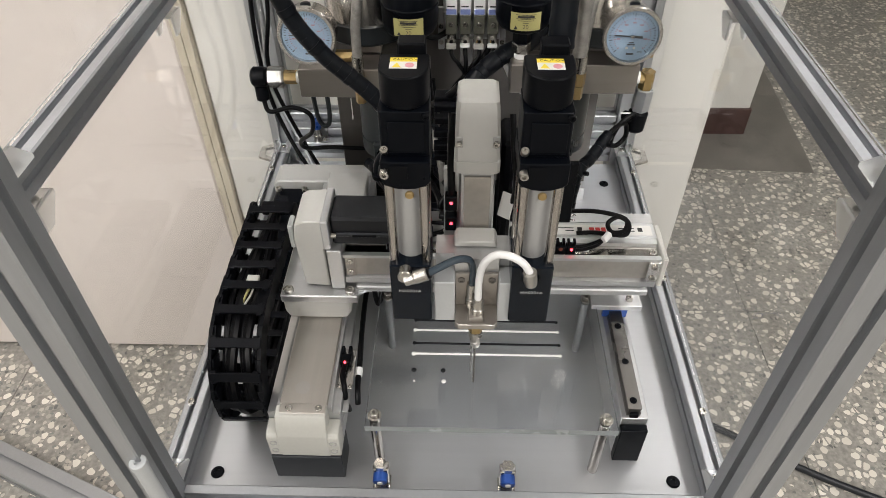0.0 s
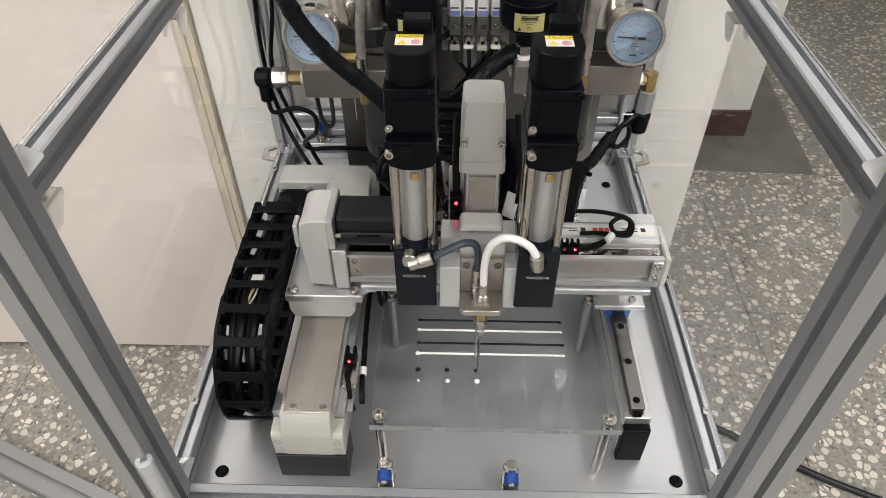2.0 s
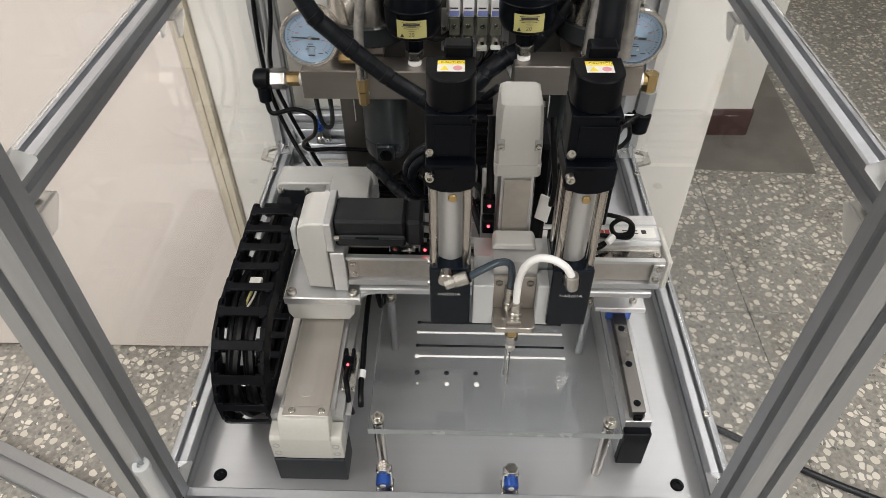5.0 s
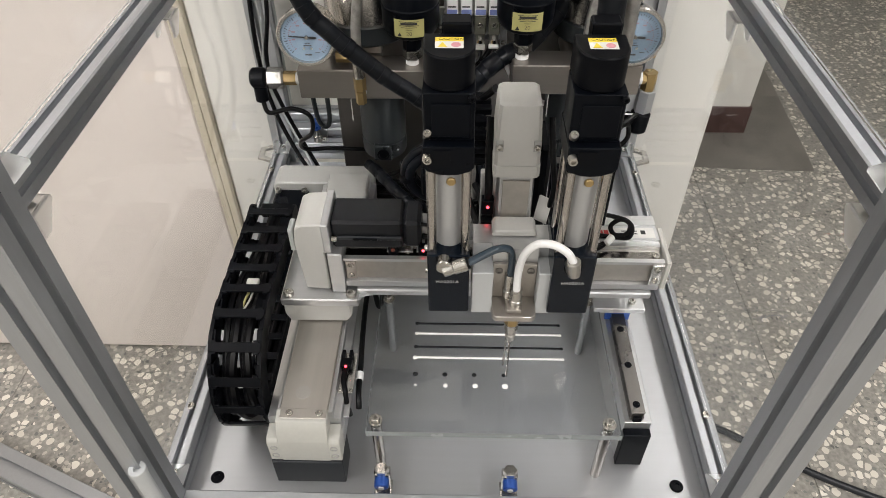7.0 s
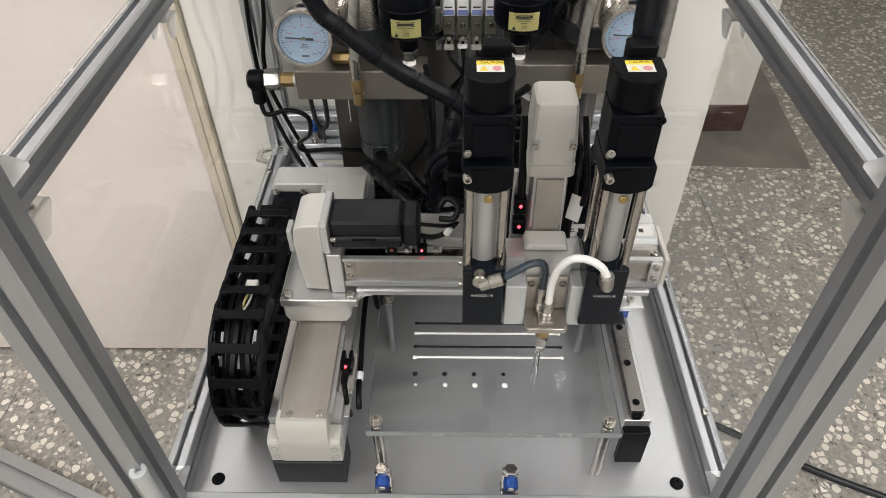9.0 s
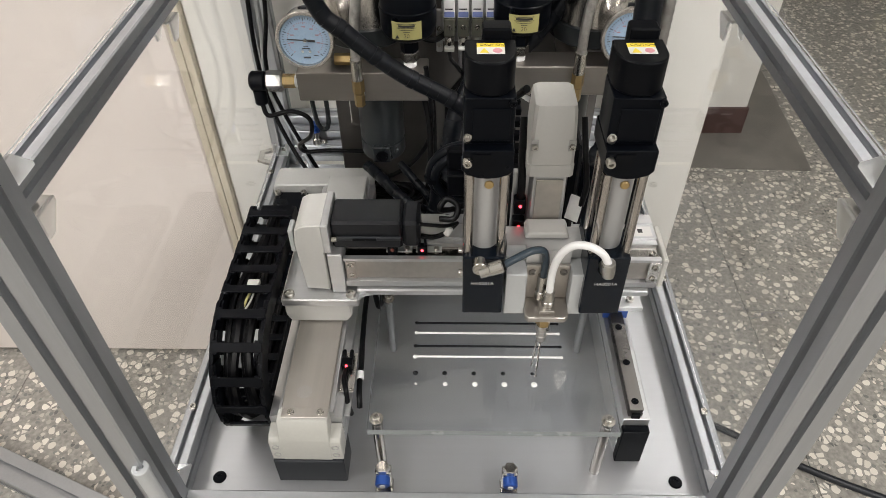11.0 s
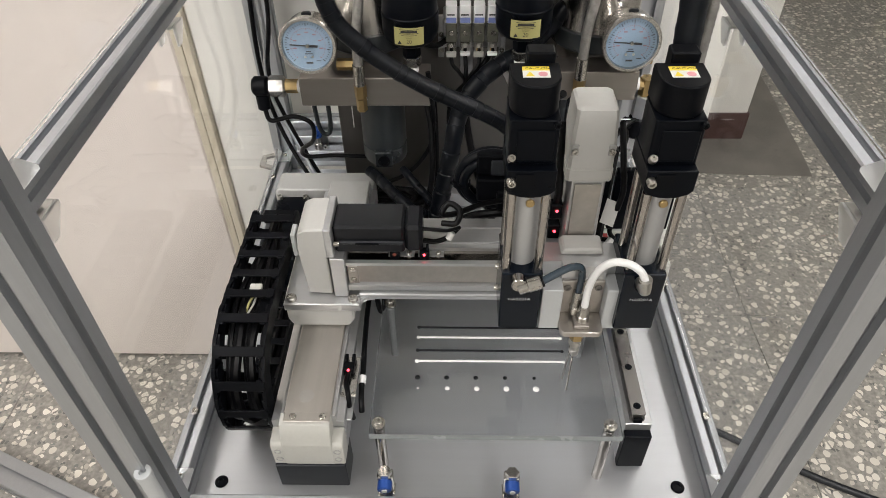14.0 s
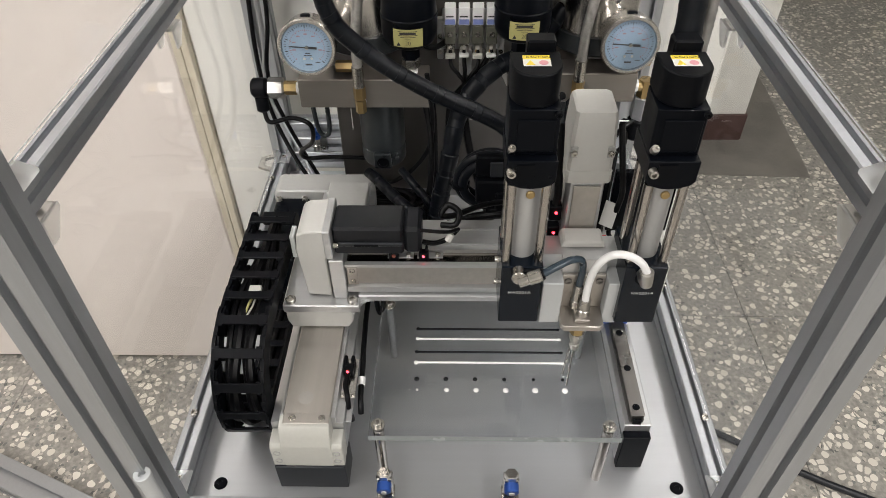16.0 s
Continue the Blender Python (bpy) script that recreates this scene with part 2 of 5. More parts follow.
def spun(p0, p1, profile, seg=24, bm=None):
    """A body of revolution from p0 to p1: profile rows of (part of the way, radius)."""
    b = bmesh.new()
    p0, p1 = Vector(p0), Vector(p1)
    way = p1 - p0
    turn = way.to_track_quat("Z", "Y").to_matrix()
    rings = []
    for f, r in profile:
        c = p0 + way * f
        if r <= 1e-6:
            rings.append([b.verts.new(c)])
        else:
            rings.append([b.verts.new(c + turn @ Vector((r * math.cos(2 * math.pi * k / seg), r * math.sin(2 * math.pi * k / seg), 0))) for k in range(seg)])
    for a, c in zip(rings, rings[1:]):
        for k in range(seg):
            q = (k + 1) % seg
            f = [a[k % len(a)], a[q % len(a)], c[q % len(c)], c[k % len(c)]]
            f = list(dict.fromkeys(f))
            if len(f) > 2:
                b.faces.new(f)
    for ring in (rings[0], rings[-1]):
        if len(ring) > 2:
            b.faces.new(ring)
    return merged(b, bm)


def rod(p0, p1, r, seg=20, bm=None, chamfer=0.0):
    d = (Vector(p1) - Vector(p0)).length
    c = min(chamfer / d, 0.4) if chamfer else 0
    rows = [(0, r), (1, r)] if not c else [(0, r - chamfer), (c, r), (1 - c, r), (1, r - chamfer)]
    return spun(p0, p1, rows, seg, bm)


def curve_points(points, step=8):
    """A smooth line through the points."""
    p = [Vector(q) for q in points]
    p = [2 * p[0] - p[1], *p, 2 * p[-1] - p[-2]]
    out = []
    for a, b, c, d in zip(p, p[1:], p[2:], p[3:]):
        for k in range(step):
            t = k / step
            out.append(0.5 * (2 * b + (c - a) * t + (2 * a - 5 * b + 4 * c - d) * t * t + (3 * b - a - 3 * c + d) * t ** 3))
    return out + [p[-2]]


def tube(points, r, seg=12, step=8, bm=None, ridge=0.0, every=3):
    """A round cord along a smooth line; ridge swells it at every so many rings."""
    line = curve_points(points, step)
    b = bmesh.new()
    rings = []
    side = None
    for k, q in enumerate(line):
        way = (line[min(k + 1, len(line) - 1)] - line[max(k - 1, 0)]).normalized()
        side = way.orthogonal() if side is None else side - way * side.dot(way)
        side.normalize()
        up = way.cross(side)
        rr = r + (ridge if every and k % every == 0 else 0)
        rings.append([b.verts.new(q + rr * (side * math.cos(2 * math.pi * j / seg) + up * math.sin(2 * math.pi * j / seg))) for j in range(seg)])
    for a, c in zip(rings, rings[1:]):
        for j in range(seg):
            b.faces.new((a[j], a[(j + 1) % seg], c[(j + 1) % seg], c[j]))
    b.faces.new(rings[0])
    b.faces.new(rings[-1])
    return merged(b, bm)


def extruded(outline, axis, a0, a1, bm=None, bevel=0.0):
    """A flat outline pushed along an axis: y for (x, z) outlines, x for (y, z), z for (x, y)."""
    b = bmesh.new()

    def place(u, v, w):
        return {"y": (u, w, v), "x": (w, u, v), "z": (u, v, w)}[axis]
    f = b.faces.new([b.verts.new(place(u, v, a0)) for u, v in outline])
    ext = bmesh.ops.extrude_face_region(b, geom=[f])
    d = Vector(place(0, 0, a1)) - Vector(place(0, 0, a0))
    bmesh.ops.translate(b, verts=[v for v in ext["geom"] if isinstance(v, bmesh.types.BMVert)], vec=d)
    if bevel:
        bmesh.ops.bevel(b, geom=b.edges[:], offset=bevel, segments=1, profile=0.5, affect="EDGES")
    return merged(b, bm)


def slot_profile(cu, cv, wu, wv, axis, a0, a1, slot=0.008, deep=0.007, bm=None):
    """A T-slot extrusion with one slot in each side."""
    hu, hv, s, c = wu / 2, wv / 2, slot / 2, 0.0015
    quarter = [(hu - c, -hv), (hu, -hv + c), (hu, -s), (hu - 0.0025, -s), (hu - 0.0025, -s - 0.003), (hu - deep, -s - 0.001),
               (hu - deep, s + 0.001), (hu - 0.0025, s + 0.003), (hu - 0.0025, s), (hu, s), (hu, hv - c), (hu - c, hv),
               (s, hv), (s, hv - 0.0025), (s + 0.003, hv - 0.0025), (s + 0.001, hv - deep), (-s - 0.001, hv - deep), (-s - 0.003, hv - 0.0025), (-s, hv - 0.0025), (-s, hv)]
    outline = quarter + [(-u, -v) for u, v in quarter]
    return extruded([(cu + u, cv + v) for u, v in outline], axis, a0, a1, bm)


def screw(x, y, z, r=0.004, way=(0, 0, 1), h=0.004, bm=None):
    """A socket-head screw: chamfered head with a recess."""
    w = Vector(way).normalized()
    p = Vector((x, y, z))
    return spun(p, p + w * h, [(0, r), (0.8, r), (1.0, r * 0.85), (1.0, r * 0.5), (0.45, r * 0.45), (0.45, 0)], 16, bm)


def lettering(name, text, size, m, mat, parent, spacing=1.0):
    """Raised lettering in the built-in font, as a mesh part."""
    cu = bpy.data.curves.new(name, "FONT")
    cu.body, cu.size, cu.extrude, cu.align_x, cu.align_y, cu.space_character = text, size, 0.00012, "CENTER", "CENTER", spacing
    cu.offset = -0.02 * size
    tmp = bpy.data.objects.new("scrap_text", cu)
    scene.collection.objects.link(tmp)
    me = bpy.data.meshes.new_from_object(tmp.evaluated_get(bpy.context.evaluated_depsgraph_get()))
    bpy.data.objects.remove(tmp)
    me.transform(Matrix.Translation(-origin[parent]) @ m)
    me.materials.clear()
    me.materials.append(mat)
    me.name = name
    ob = new(name, me)
    ob.parent = parent
    origin[ob] = origin[parent]
    return ob


def lamp(parent, at, way, lit=True):
    """A small indicator: a dark red lens with a glowing core."""
    p, w = Vector(at), Vector(way).normalized()
    lens = part("lamp_lens", spun(p, p + w * 0.0016, [(0, 0.0026), (0.6, 0.0022), (1, 0.0012), (1, 0)], 14), DARK_LED, parent, "dark red indicator lens")
    if lit:
        part("lamp_core", spun(p + w * 0.0014, p + w * 0.0026, [(0, 0.0015), (0.6, 0.0012), (1, 0)], 12), RED_LED, lens, "glowing red indicator")


FRONT = Matrix.Rotation(radians(90), 4, "X")


# ---- the room ----
FLOOR = -0.65
TILE = 0.62
solid("floor", box(-3.2, 3.2, -4.2, 4.2, FLOOR - 0.1, FLOOR - 0.003, 0), JOINT, "grey mortar bed under terrazzo floor tiles", "floor", "structure")
solid("ceiling", box(-3.2, 3.2, -4.2, 4.2, CEIL, CEIL + 0.1, 0), CEILINGPAINT, "plain white ceiling", "ceiling", "structure")
for name, dims in (("wall_south", (-3.3, 3.3, -4.3, -4.2)), ("wall_north", (-3.3, 3.3, 4.2, 4.3)), ("wall_west", (-3.3, -3.2, -4.2, 4.2)), ("wall_east", (3.2, 3.3, -4.2, 4.2))):
    solid(name, box(*dims, FLOOR - 0.1, CEIL + 0.1, 0), WALLPAINT, "plain white painted wall", "wall", "structure")


def cabinet_panel(name, x0, x1, y0, y1, mat, label, group=""):
    root = thing(name, ((x0 + x1) / 2, (y0 + y1) / 2, FLOOR), label, "cabinet", group)
    part("body", box(x0, x1, y0, y1, FLOOR + 0.012, 1.55, 0.004), mat, root)
    # Dark strip added for the shadow in the gap at the floor.
    part("gap_shade", box(x0 + 0.01, x1 - 0.01, y0 + 0.02, y1 - 0.02, FLOOR, FLOOR + 0.012, 0.001), BROWN, root, "dark recessed strip standing in for the shadowed gap at the floor")
    return root


left_cabinet = cabinet_panel("tall_cabinet", -1.9, -0.481, 0.725, 1.25, PANEL, "tall cream painted cabinet standing on the terrazzo")
part("edge_strip", box(-0.479, -0.4655, 0.723, 1.25, FLOOR, 1.55, 0.001), BEIGE, left_cabinet, "beige vertical edge strip")
part("edge_strip", box(-0.464, -0.451, 0.723, 1.25, FLOOR, 1.55, 0.001), BEIGE, left_cabinet, "beige vertical edge strip")
back_cabinet = cabinet_panel("white_cabinet", -0.4495, 0.473, 0.735, 1.3, WALLPAINT, "tall white painted cabinet behind the machine")
wall_end = tagged(new("wall_end", mesh_of("wall_end", box(0.72, 1.03, 1.74, 2.6, FLOOR, CEIL, 0.003), WALLPAINT)), "white painted wall end above brown skirting", "wall", "", "structure")
skirting = tagged(new("baseboard", mesh_of("baseboard", box(0.712, 1.037, 1.732, 2.6, FLOOR, FLOOR + 0.105, 0.002), BROWN)), "dark brown skirting round the wall end", "baseboard", "", "structure")
# Darker grey-brown area without chips, laid just above the tiles.
patch = tagged(new("floor_patch", mesh_of("floor_patch", extruded([(0.5, 1.522), (0.83, 1.526), (1.0, 1.516), (1.205, 1.508), (1.216, 1.62), (1.23, 1.855), (1.25, 2.1), (1.26, 2.6), (1.038, 2.6), (1.038, 1.731), (0.5, 1.731)], "z", FLOOR, FLOOR + 0.002), PATCHGREY)), "smooth darker grey patch on the terrazzo floor", "floor", "", "structure")
cable_floor = solid("floor_cable", tube([(0.45, 0.6, FLOOR + 0.008), (0.62, 0.515, FLOOR + 0.008), (0.772, 0.42, FLOOR + 0.008), (0.922, 0.347, FLOOR + 0.008), (1.3, 0.18, FLOOR + 0.008), (1.7, 0.05, FLOOR + 0.008)], 0.008), FOOT, "black cable lying on the terrazzo floor", "cable")


# ---- the machine's enclosure ----
enclosure = thing("machine_enclosure", (0, 0.33, FLOOR), "aluminium profile enclosure with slotted posts and clear panes", "enclosure")
PX, PY0, PY1, TOP = 0.31, -0.008, 0.68, 1.15
P, RW, FRONT_Y = 0.03, 0.025, PY0
for x in (-PX, PX):
    for y in (PY0, PY1):
        part("post", slot_profile(x * 0.984, -0.013 if y < 0.3 else y, 0.04, 0.04, "z", FLOOR, TOP, 0.009, 0.009), ALU, enclosure, "slotted aluminium corner post")
for x in (-PX, PX):
    part("base_rail", slot_profile(x * 0.992, 0.0185, RW, 0.035, "y", 0.0075, PY1 - 0.0205, 0.006, 0.008), ALU, enclosure)
    part("middle_rail", slot_profile(x * 0.992, 0.4445, RW, 0.027, "y", 0.0075, PY1 - 0.0205, 0.006, 0.008), ALU, enclosure)
    part("top_rail", slot_profile(x, TOP - P / 2, P, P, "y", 0.0075, PY1 - 0.0205), ALU, enclosure)
for y in (FRONT_Y, PY1):
    part("base_rail", slot_profile(y, 0.0185, P, 0.035, "x", -PX + 0.0255, PX - 0.0255), ALU, enclosure)
part("back_rail", slot_profile(PY1, 0.052, P, P, "x", -PX + 0.0255, PX - 0.0255), ALU, enclosure)
part("back_rail", slot_profile(PY1, 0.083, P, P, "x", -PX + 0.0255, PX - 0.0255), ALU, enclosure)
for y in (PY0, PY1):
    part("top_rail", slot_profile(y, TOP - P / 2, P, P, "x", -PX + 0.0255, PX - 0.0255), ALU, enclosure)
base_plate = solid("base_plate", box(-PX - 0.014, PX + 0.014, PY0 + 0.016, PY1 - 0.021, -0.0085, 0.0, 0.0008), PLATE, "brushed aluminium base plate inside the profile frame", "base plate")
for x in (-PX, PX):
    for z0, z1 in ((0.036, 0.431), (0.458, TOP - P)):
        pane = part("pane", box(x * 1.01 - 0.0015, x * 1.01 + 0.0015, PY0 + 0.02, PY1 - 0.02, z0 + 0.002, z1 - 0.002, 0), PANE, enclosure, "clear side pane")
        pane.visible_shadow = False


floor_bar = solid("floor_bar", slot_profile(0, 0.02, 0.06, 0.04, "x", -0.75, 0.75, 0.01, 0.009), ALU, "aluminium profile bar lying on the terrazzo floor", "profile bar")
floor_bar.matrix_basis = pose(-0.85, 0.335, FLOOR, 0, 0, -22)
part("slot_tube", spun((-0.2862, -0.0345, 0.02), (-0.2862, -0.0345, 0.158), [(0, 0.0072), (0.94, 0.0072), (0.945, 0.0082), (0.995, 0.0082), (1, 0.0076), (1, 0.0036), (0.97, 0.0034), (0.97, 0)], 24), SPACER, enclosure, "pale round stop tube seated on the post's edge")


# ---- long axis slide (front to back) ----
OX = 0.004
slide = thing("linear_slide", (-0.159, 0.26, 0.0), "belt-driven linear slide with cream end blocks on black feet", "linear slide")
slide.location.x += OX
part("front_foot", box(-0.199, -0.119, 0.037, 0.075, 0, 0.045, 0.001), FOOT, slide, "black mounting foot")
part("rear_foot", box(-0.199, -0.119, 0.43, 0.47, 0, 0.045, 0.001), FOOT, slide, "black mounting foot")
body = extruded([(-0.199, 0.046), (-0.119, 0.046), (-0.119, 0.066), (-0.123, 0.07), (-0.119, 0.074), (-0.119, 0.0955), (-0.127, 0.096), (-0.127, 0.107), (-0.187, 0.107), (-0.187, 0.1), (-0.199, 0.096), (-0.199, 0.074), (-0.195, 0.07), (-0.199, 0.066)], "y", 0.062, 0.475)
part("slide_body", body, ALU_BRIGHT, slide, "bright aluminium slide body")
endb = extruded([(0.0385, 0.0455), (0.0385, 0.084), (0.0425, 0.098), (0.0475, 0.1105), (0.0615, 0.1125), (0.0615, 0.0455)], "x", -0.186, -0.131, bevel=0.0008)
extruded([(0.039, 0.0456), (0.039, 0.080), (0.0425, 0.085), (0.0614, 0.0865), (0.0614, 0.0456)], "x", -0.199, -0.119, endb, bevel=0.001)
part("front_end_block", endb, CREAM, slide, "cream end block")
# Countersunk holes in the cream block; their grey stands in for recess shade.
for x in (-0.192, -0.126):
    for z in (0.056, 0.071):
        part("shaded_screw_hole", spun((x, 0.0392, z), (x, 0.0376, z), [(0, 0.0042), (0.6, 0.0042), (0.6, 0.0032), (0.1, 0.003), (0.1, 0)], 16), HOUSING, slide)
part("cover_strip", box(-0.183, -0.131, 0.062, 0.475, 0.1072, 0.1126, 0.0008), STRIP, slide, "worn steel cover strip")
clampbar = part("strip_clamp", box(-0.181, -0.131, 0.0495, 0.0618, 0.1128, 0.1144, 0.0006), STRIP, slide, "steel strip clamp")
part("round_mark", spun((-0.161, 0.0835, 0.1126), (-0.161, 0.0835, 0.1128), [(0, 0.0085), (1, 0.0085)], 24), STAIN, slide, "faint round mark on the strip")
for x in (-0.171, -0.139):
    part("clamp_screw", screw(x, 0.0557, 0.1144, 0.0038, h=0.0018), NICKEL, slide)
part("rear_strip_cover", box(-0.187, -0.127, 0.395, 0.4698, 0.1072, 0.1185, 0.002), HOUSING, slide, "grey cover over the strip's rear end")
part("rear_cover_plate", box(-0.18, -0.134, 0.393, 0.3948, 0.109, 0.1165, 0.0004), STEEL, slide)
part("rear_end_block", extruded([(-0.277, 0.045), (-0.125, 0.045), (-0.125, 0.095), (-0.13, 0.1), (-0.27, 0.1), (-0.277, 0.094)], "y", 0.47, 0.515, bevel=0.002), HOUSING, slide, "grey folded-drive housing")
part("drive_motor", box(-0.273, -0.222, 0.33, 0.4695, 0.03, 0.088, 0.003), BLACK_PAINT, slide, "black drive motor")
for x in (-0.268, -0.228):
    part("motor_bolt", screw(x, 0.462, 0.088, 0.0045, h=0.006), NICKEL, slide)
bar = part("sensor_rail", box(-0.1185, -0.112, 0.07, 0.33, 0.083, 0.087, 0.0006), ALU_BRIGHT, slide)
sensor = part("end_sensor", box(-0.1262, -0.1138, 0.124, 0.136, 0.0978, 0.1075, 0.001), BLACK, slide, "black forked photo sensor with a lit red lamp")
for x in (-0.1262, -0.1178):
    part("sensor_fork", box(x, x + 0.004, 0.1362, 0.147, 0.0978, 0.1085, 0.001), BLACK, sensor)
lamp(sensor, (-0.12, 0.1242, 0.1062), (0, -0.7, 0.7))
part("sensor_bracket", box(-0.1265, -0.109, 0.094, 0.15, 0.0965, 0.0976, 0.0004), STEEL, slide, "thin steel sensor bracket")
part("sensor_cable", tube([(-0.12, 0.1255, 0.1015), (-0.1205, 0.118, 0.103), (-0.121, 0.108, 0.1025), (-0.119, 0.1, 0.101), (-0.1175, 0.094, 0.098), (-0.1165, 0.088, 0.085), (-0.115, 0.09, 0.06)], 0.0031), CABLE, slide)
for x in (-0.1245, -0.112):
    part("bracket_screw", screw(x, 0.0975, 0.0977, 0.0019, h=0.0013), NICKEL, slide)

cord_pts = [(-0.1, 0.30, 0.10), (-0.1045, 0.24, 0.097), (-0.1035, 0.178, 0.094), (-0.1015, 0.14, 0.091), (-0.1015, 0.12, 0.088), (-0.101, 0.104, 0.084), (-0.1, 0.094, 0.079), (-0.1, 0.09, 0.073)]
slide_cord = solid("slide_cable", tube(cord_pts, 0.0034, 10), CABLE, "black sensor cable hanging beside the slide", "cable", "", "", cord_pts[0])
part("cable_tag", spun((-0.1014, 0.128, 0.0895), (-0.1014, 0.1185, 0.0878), [(0, 0.0046), (1, 0.0046)], 14), WHITE, slide_cord, "white printed cable tag")
loop_pts = [(-0.088, 0.246, 0.132), (-0.084, 0.242, 0.11), (-0.086, 0.24, 0.085), (-0.091, 0.242, 0.078), (-0.094, 0.246, 0.1), (-0.092, 0.25, 0.135)]
solid("slide_cable", tube(loop_pts, 0.0036, 10), CABLE, "black cable loop hanging from the carriage plate", "cable", "", "", loop_pts[0])

# carriage of the long slide
carriage = thing("slide_carriage", (-0.155, 0.24, 0.1128), "aluminium carriage plate bolted on the linear slide", "carriage")
carriage.location.x += OX
part("carriage_block", extruded([(-0.193, 0.1132), (-0.125, 0.1132), (-0.118, 0.124), (-0.118, 0.143), (-0.198, 0.143), (-0.198, 0.124)], "y", 0.185, 0.30, bevel=0.002), GREYCOVER, carriage, "pale grey carriage block")
part("carriage_plate", box(-0.199, -0.108, 0.182, 0.305, 0.1432, 0.155, 0.0012), ALU_BRIGHT, carriage, "milled aluminium plate")
for x in (-0.19, -0.117):
    for y in (0.19, 0.295):
        part("plate_bolt", screw(x, y, 0.155, 0.006, h=0.005), NICKEL, carriage)

# ---- right guide rail ----
guide = thing("guide_rail", (0.216, 0.22, 0.0), "steel guide rail on an aluminium bar with a black end block", "guide rail")
part("support_bar", box(0.2005, 0.231, 0.0765, 0.40, 0, 0.0745, 0.0008), ALU_BRIGHT, guide, "aluminium support bar")
part("end_block", box(0.2, 0.2305, 0.066, 0.076, 0, 0.064, 0.0008), BLACK_PAINT, guide, "black end block")
rail = part("rail", extruded([(0.206, 0.075), (0.222, 0.075), (0.222, 0.081), (0.2205, 0.083), (0.222, 0.0885), (0.206, 0.0885), (0.2075, 0.083), (0.206, 0.081)], "y", 0.08, 0.39, bevel=0.0003), DARKSTEEL, guide, "ground steel rail")
for k in range(5):
    part("rail_hole", spun((0.2135, 0.091 + 0.0545 * k, 0.0886), (0.2135, 0.091 + 0.0545 * k, 0.0892), [(0, 0.0042), (1, 0.0042), (1, 0.0024), (0.2, 0.0024), (0.2, 0)], 16), BLACK_PAINT, guide, "black counterbored screw")
part("rail_stop", box(0.209, 0.219, 0.0765, 0.0798, 0.0748, 0.083, 0.0008), BLACK, guide)

runner = thing("rail_runner", (0.215, 0.245, 0.0885), "blue rail runner carrying an aluminium bracket", "rail runner")
part("runner_block", box(0.2, 0.229, 0.232, 0.275, 0.0785, 0.1, 0.001), STEEL, runner)
part("end_seal", box(0.199, 0.23, 0.225, 0.2315, 0.0765, 0.1005, 0.001), BLUE, runner, "blue end seal")
part("seal_screw", screw(0.2145, 0.225, 0.095, 0.002, (0, -1, 0), 0.002), BRASS, runner)
part("bracket_plate", box(0.18, 0.243, 0.215, 0.285, 0.1007, 0.109, 0.0008), ALU_BRIGHT, runner, "aluminium bracket plate")
part("bracket_post", box(0.185, 0.236, 0.235, 0.28, 0.1092, 0.150, 0.0008), ALU_BRIGHT, runner, "aluminium riser block")
part("bracket_bolt", screw(0.228, 0.226, 0.109, 0.0045, h=0.005), NICKEL, runner)

# ---- cross axis ----
beam = thing("cross_axis", (0.06, 0.23, 0.155), "aluminium cross axis with polished front channel and black motor", "linear axis")
BY = 0.2
part("support_strip", box(-0.107, 0.236, BY - 0.006, BY + 0.03, 0.1505, 0.160, 0.0015), ALU_BRIGHT, beam, "milled aluminium support strip")
part("beam_body", extruded([(BY, 0.1605), (BY + 0.072, 0.1605), (BY + 0.072, 0.2115), (BY + 0.056, 0.2115), (BY + 0.056, 0.2095), (BY + 0.052, 0.2095), (BY + 0.052, 0.2115), (BY + 0.030, 0.2115), (BY + 0.030, 0.2085), (BY + 0.0225, 0.2085), (BY + 0.0225, 0.2035), (BY + 0.003, 0.2035), (BY + 0.003, 0.208), (BY - 0.003, 0.208), (BY - 0.003, 0.204), (BY + 0.004, 0.202), (BY + 0.004, 0.174), (BY - 0.003, 0.172), (BY - 0.003, 0.164)], "x", -0.118, 0.242), ALU_BRIGHT, beam, "extruded aluminium beam")
part("front_channel", box(-0.117, 0.241, BY + 0.0005, BY + 0.0045, 0.1745, 0.2015, 0.0003), STRIP, beam, "polished steel front strip")
part("left_end_plate", box(-0.135, -0.1185, BY - 0.006, BY + 0.057, 0.1555, 0.2165, 0.001), ALU_BRIGHT, beam)
cap = part("right_end_cap", box(0.2425, 0.249, BY - 0.006, BY + 0.054, 0.167, 0.2105, 0.0015), CREAM, beam, "cream end cap")
part("end_plate", box(0.229, 0.2422, BY - 0.0055, BY - 0.0032, 0.174, 0.205, 0.0006), STEEL, beam, "small steel end plate")
for z in (0.181, 0.198):
    part("end_plate_screw", screw(0.2355, BY - 0.0055, z, 0.0035, (0, -1, 0), 0.002), NICKEL, beam)
part("drive_cover", extruded([(-0.166, 0.158), (-0.138, 0.1555), (-0.138, 0.215), (-0.134, 0.219), (-0.134, 0.254), (-0.138, 0.257), (-0.158, 0.256), (-0.167, 0.251), (-0.170, 0.23)], "y", BY - 0.002, BY + 0.056, bevel=0.0016), GREYCOVER, beam, "pale grey drive cover")
part("cover_plate", box(-0.1378, -0.1295, BY - 0.004, BY + 0.058, 0.2168, 0.2575, 0.001), ALU_BRIGHT, beam)
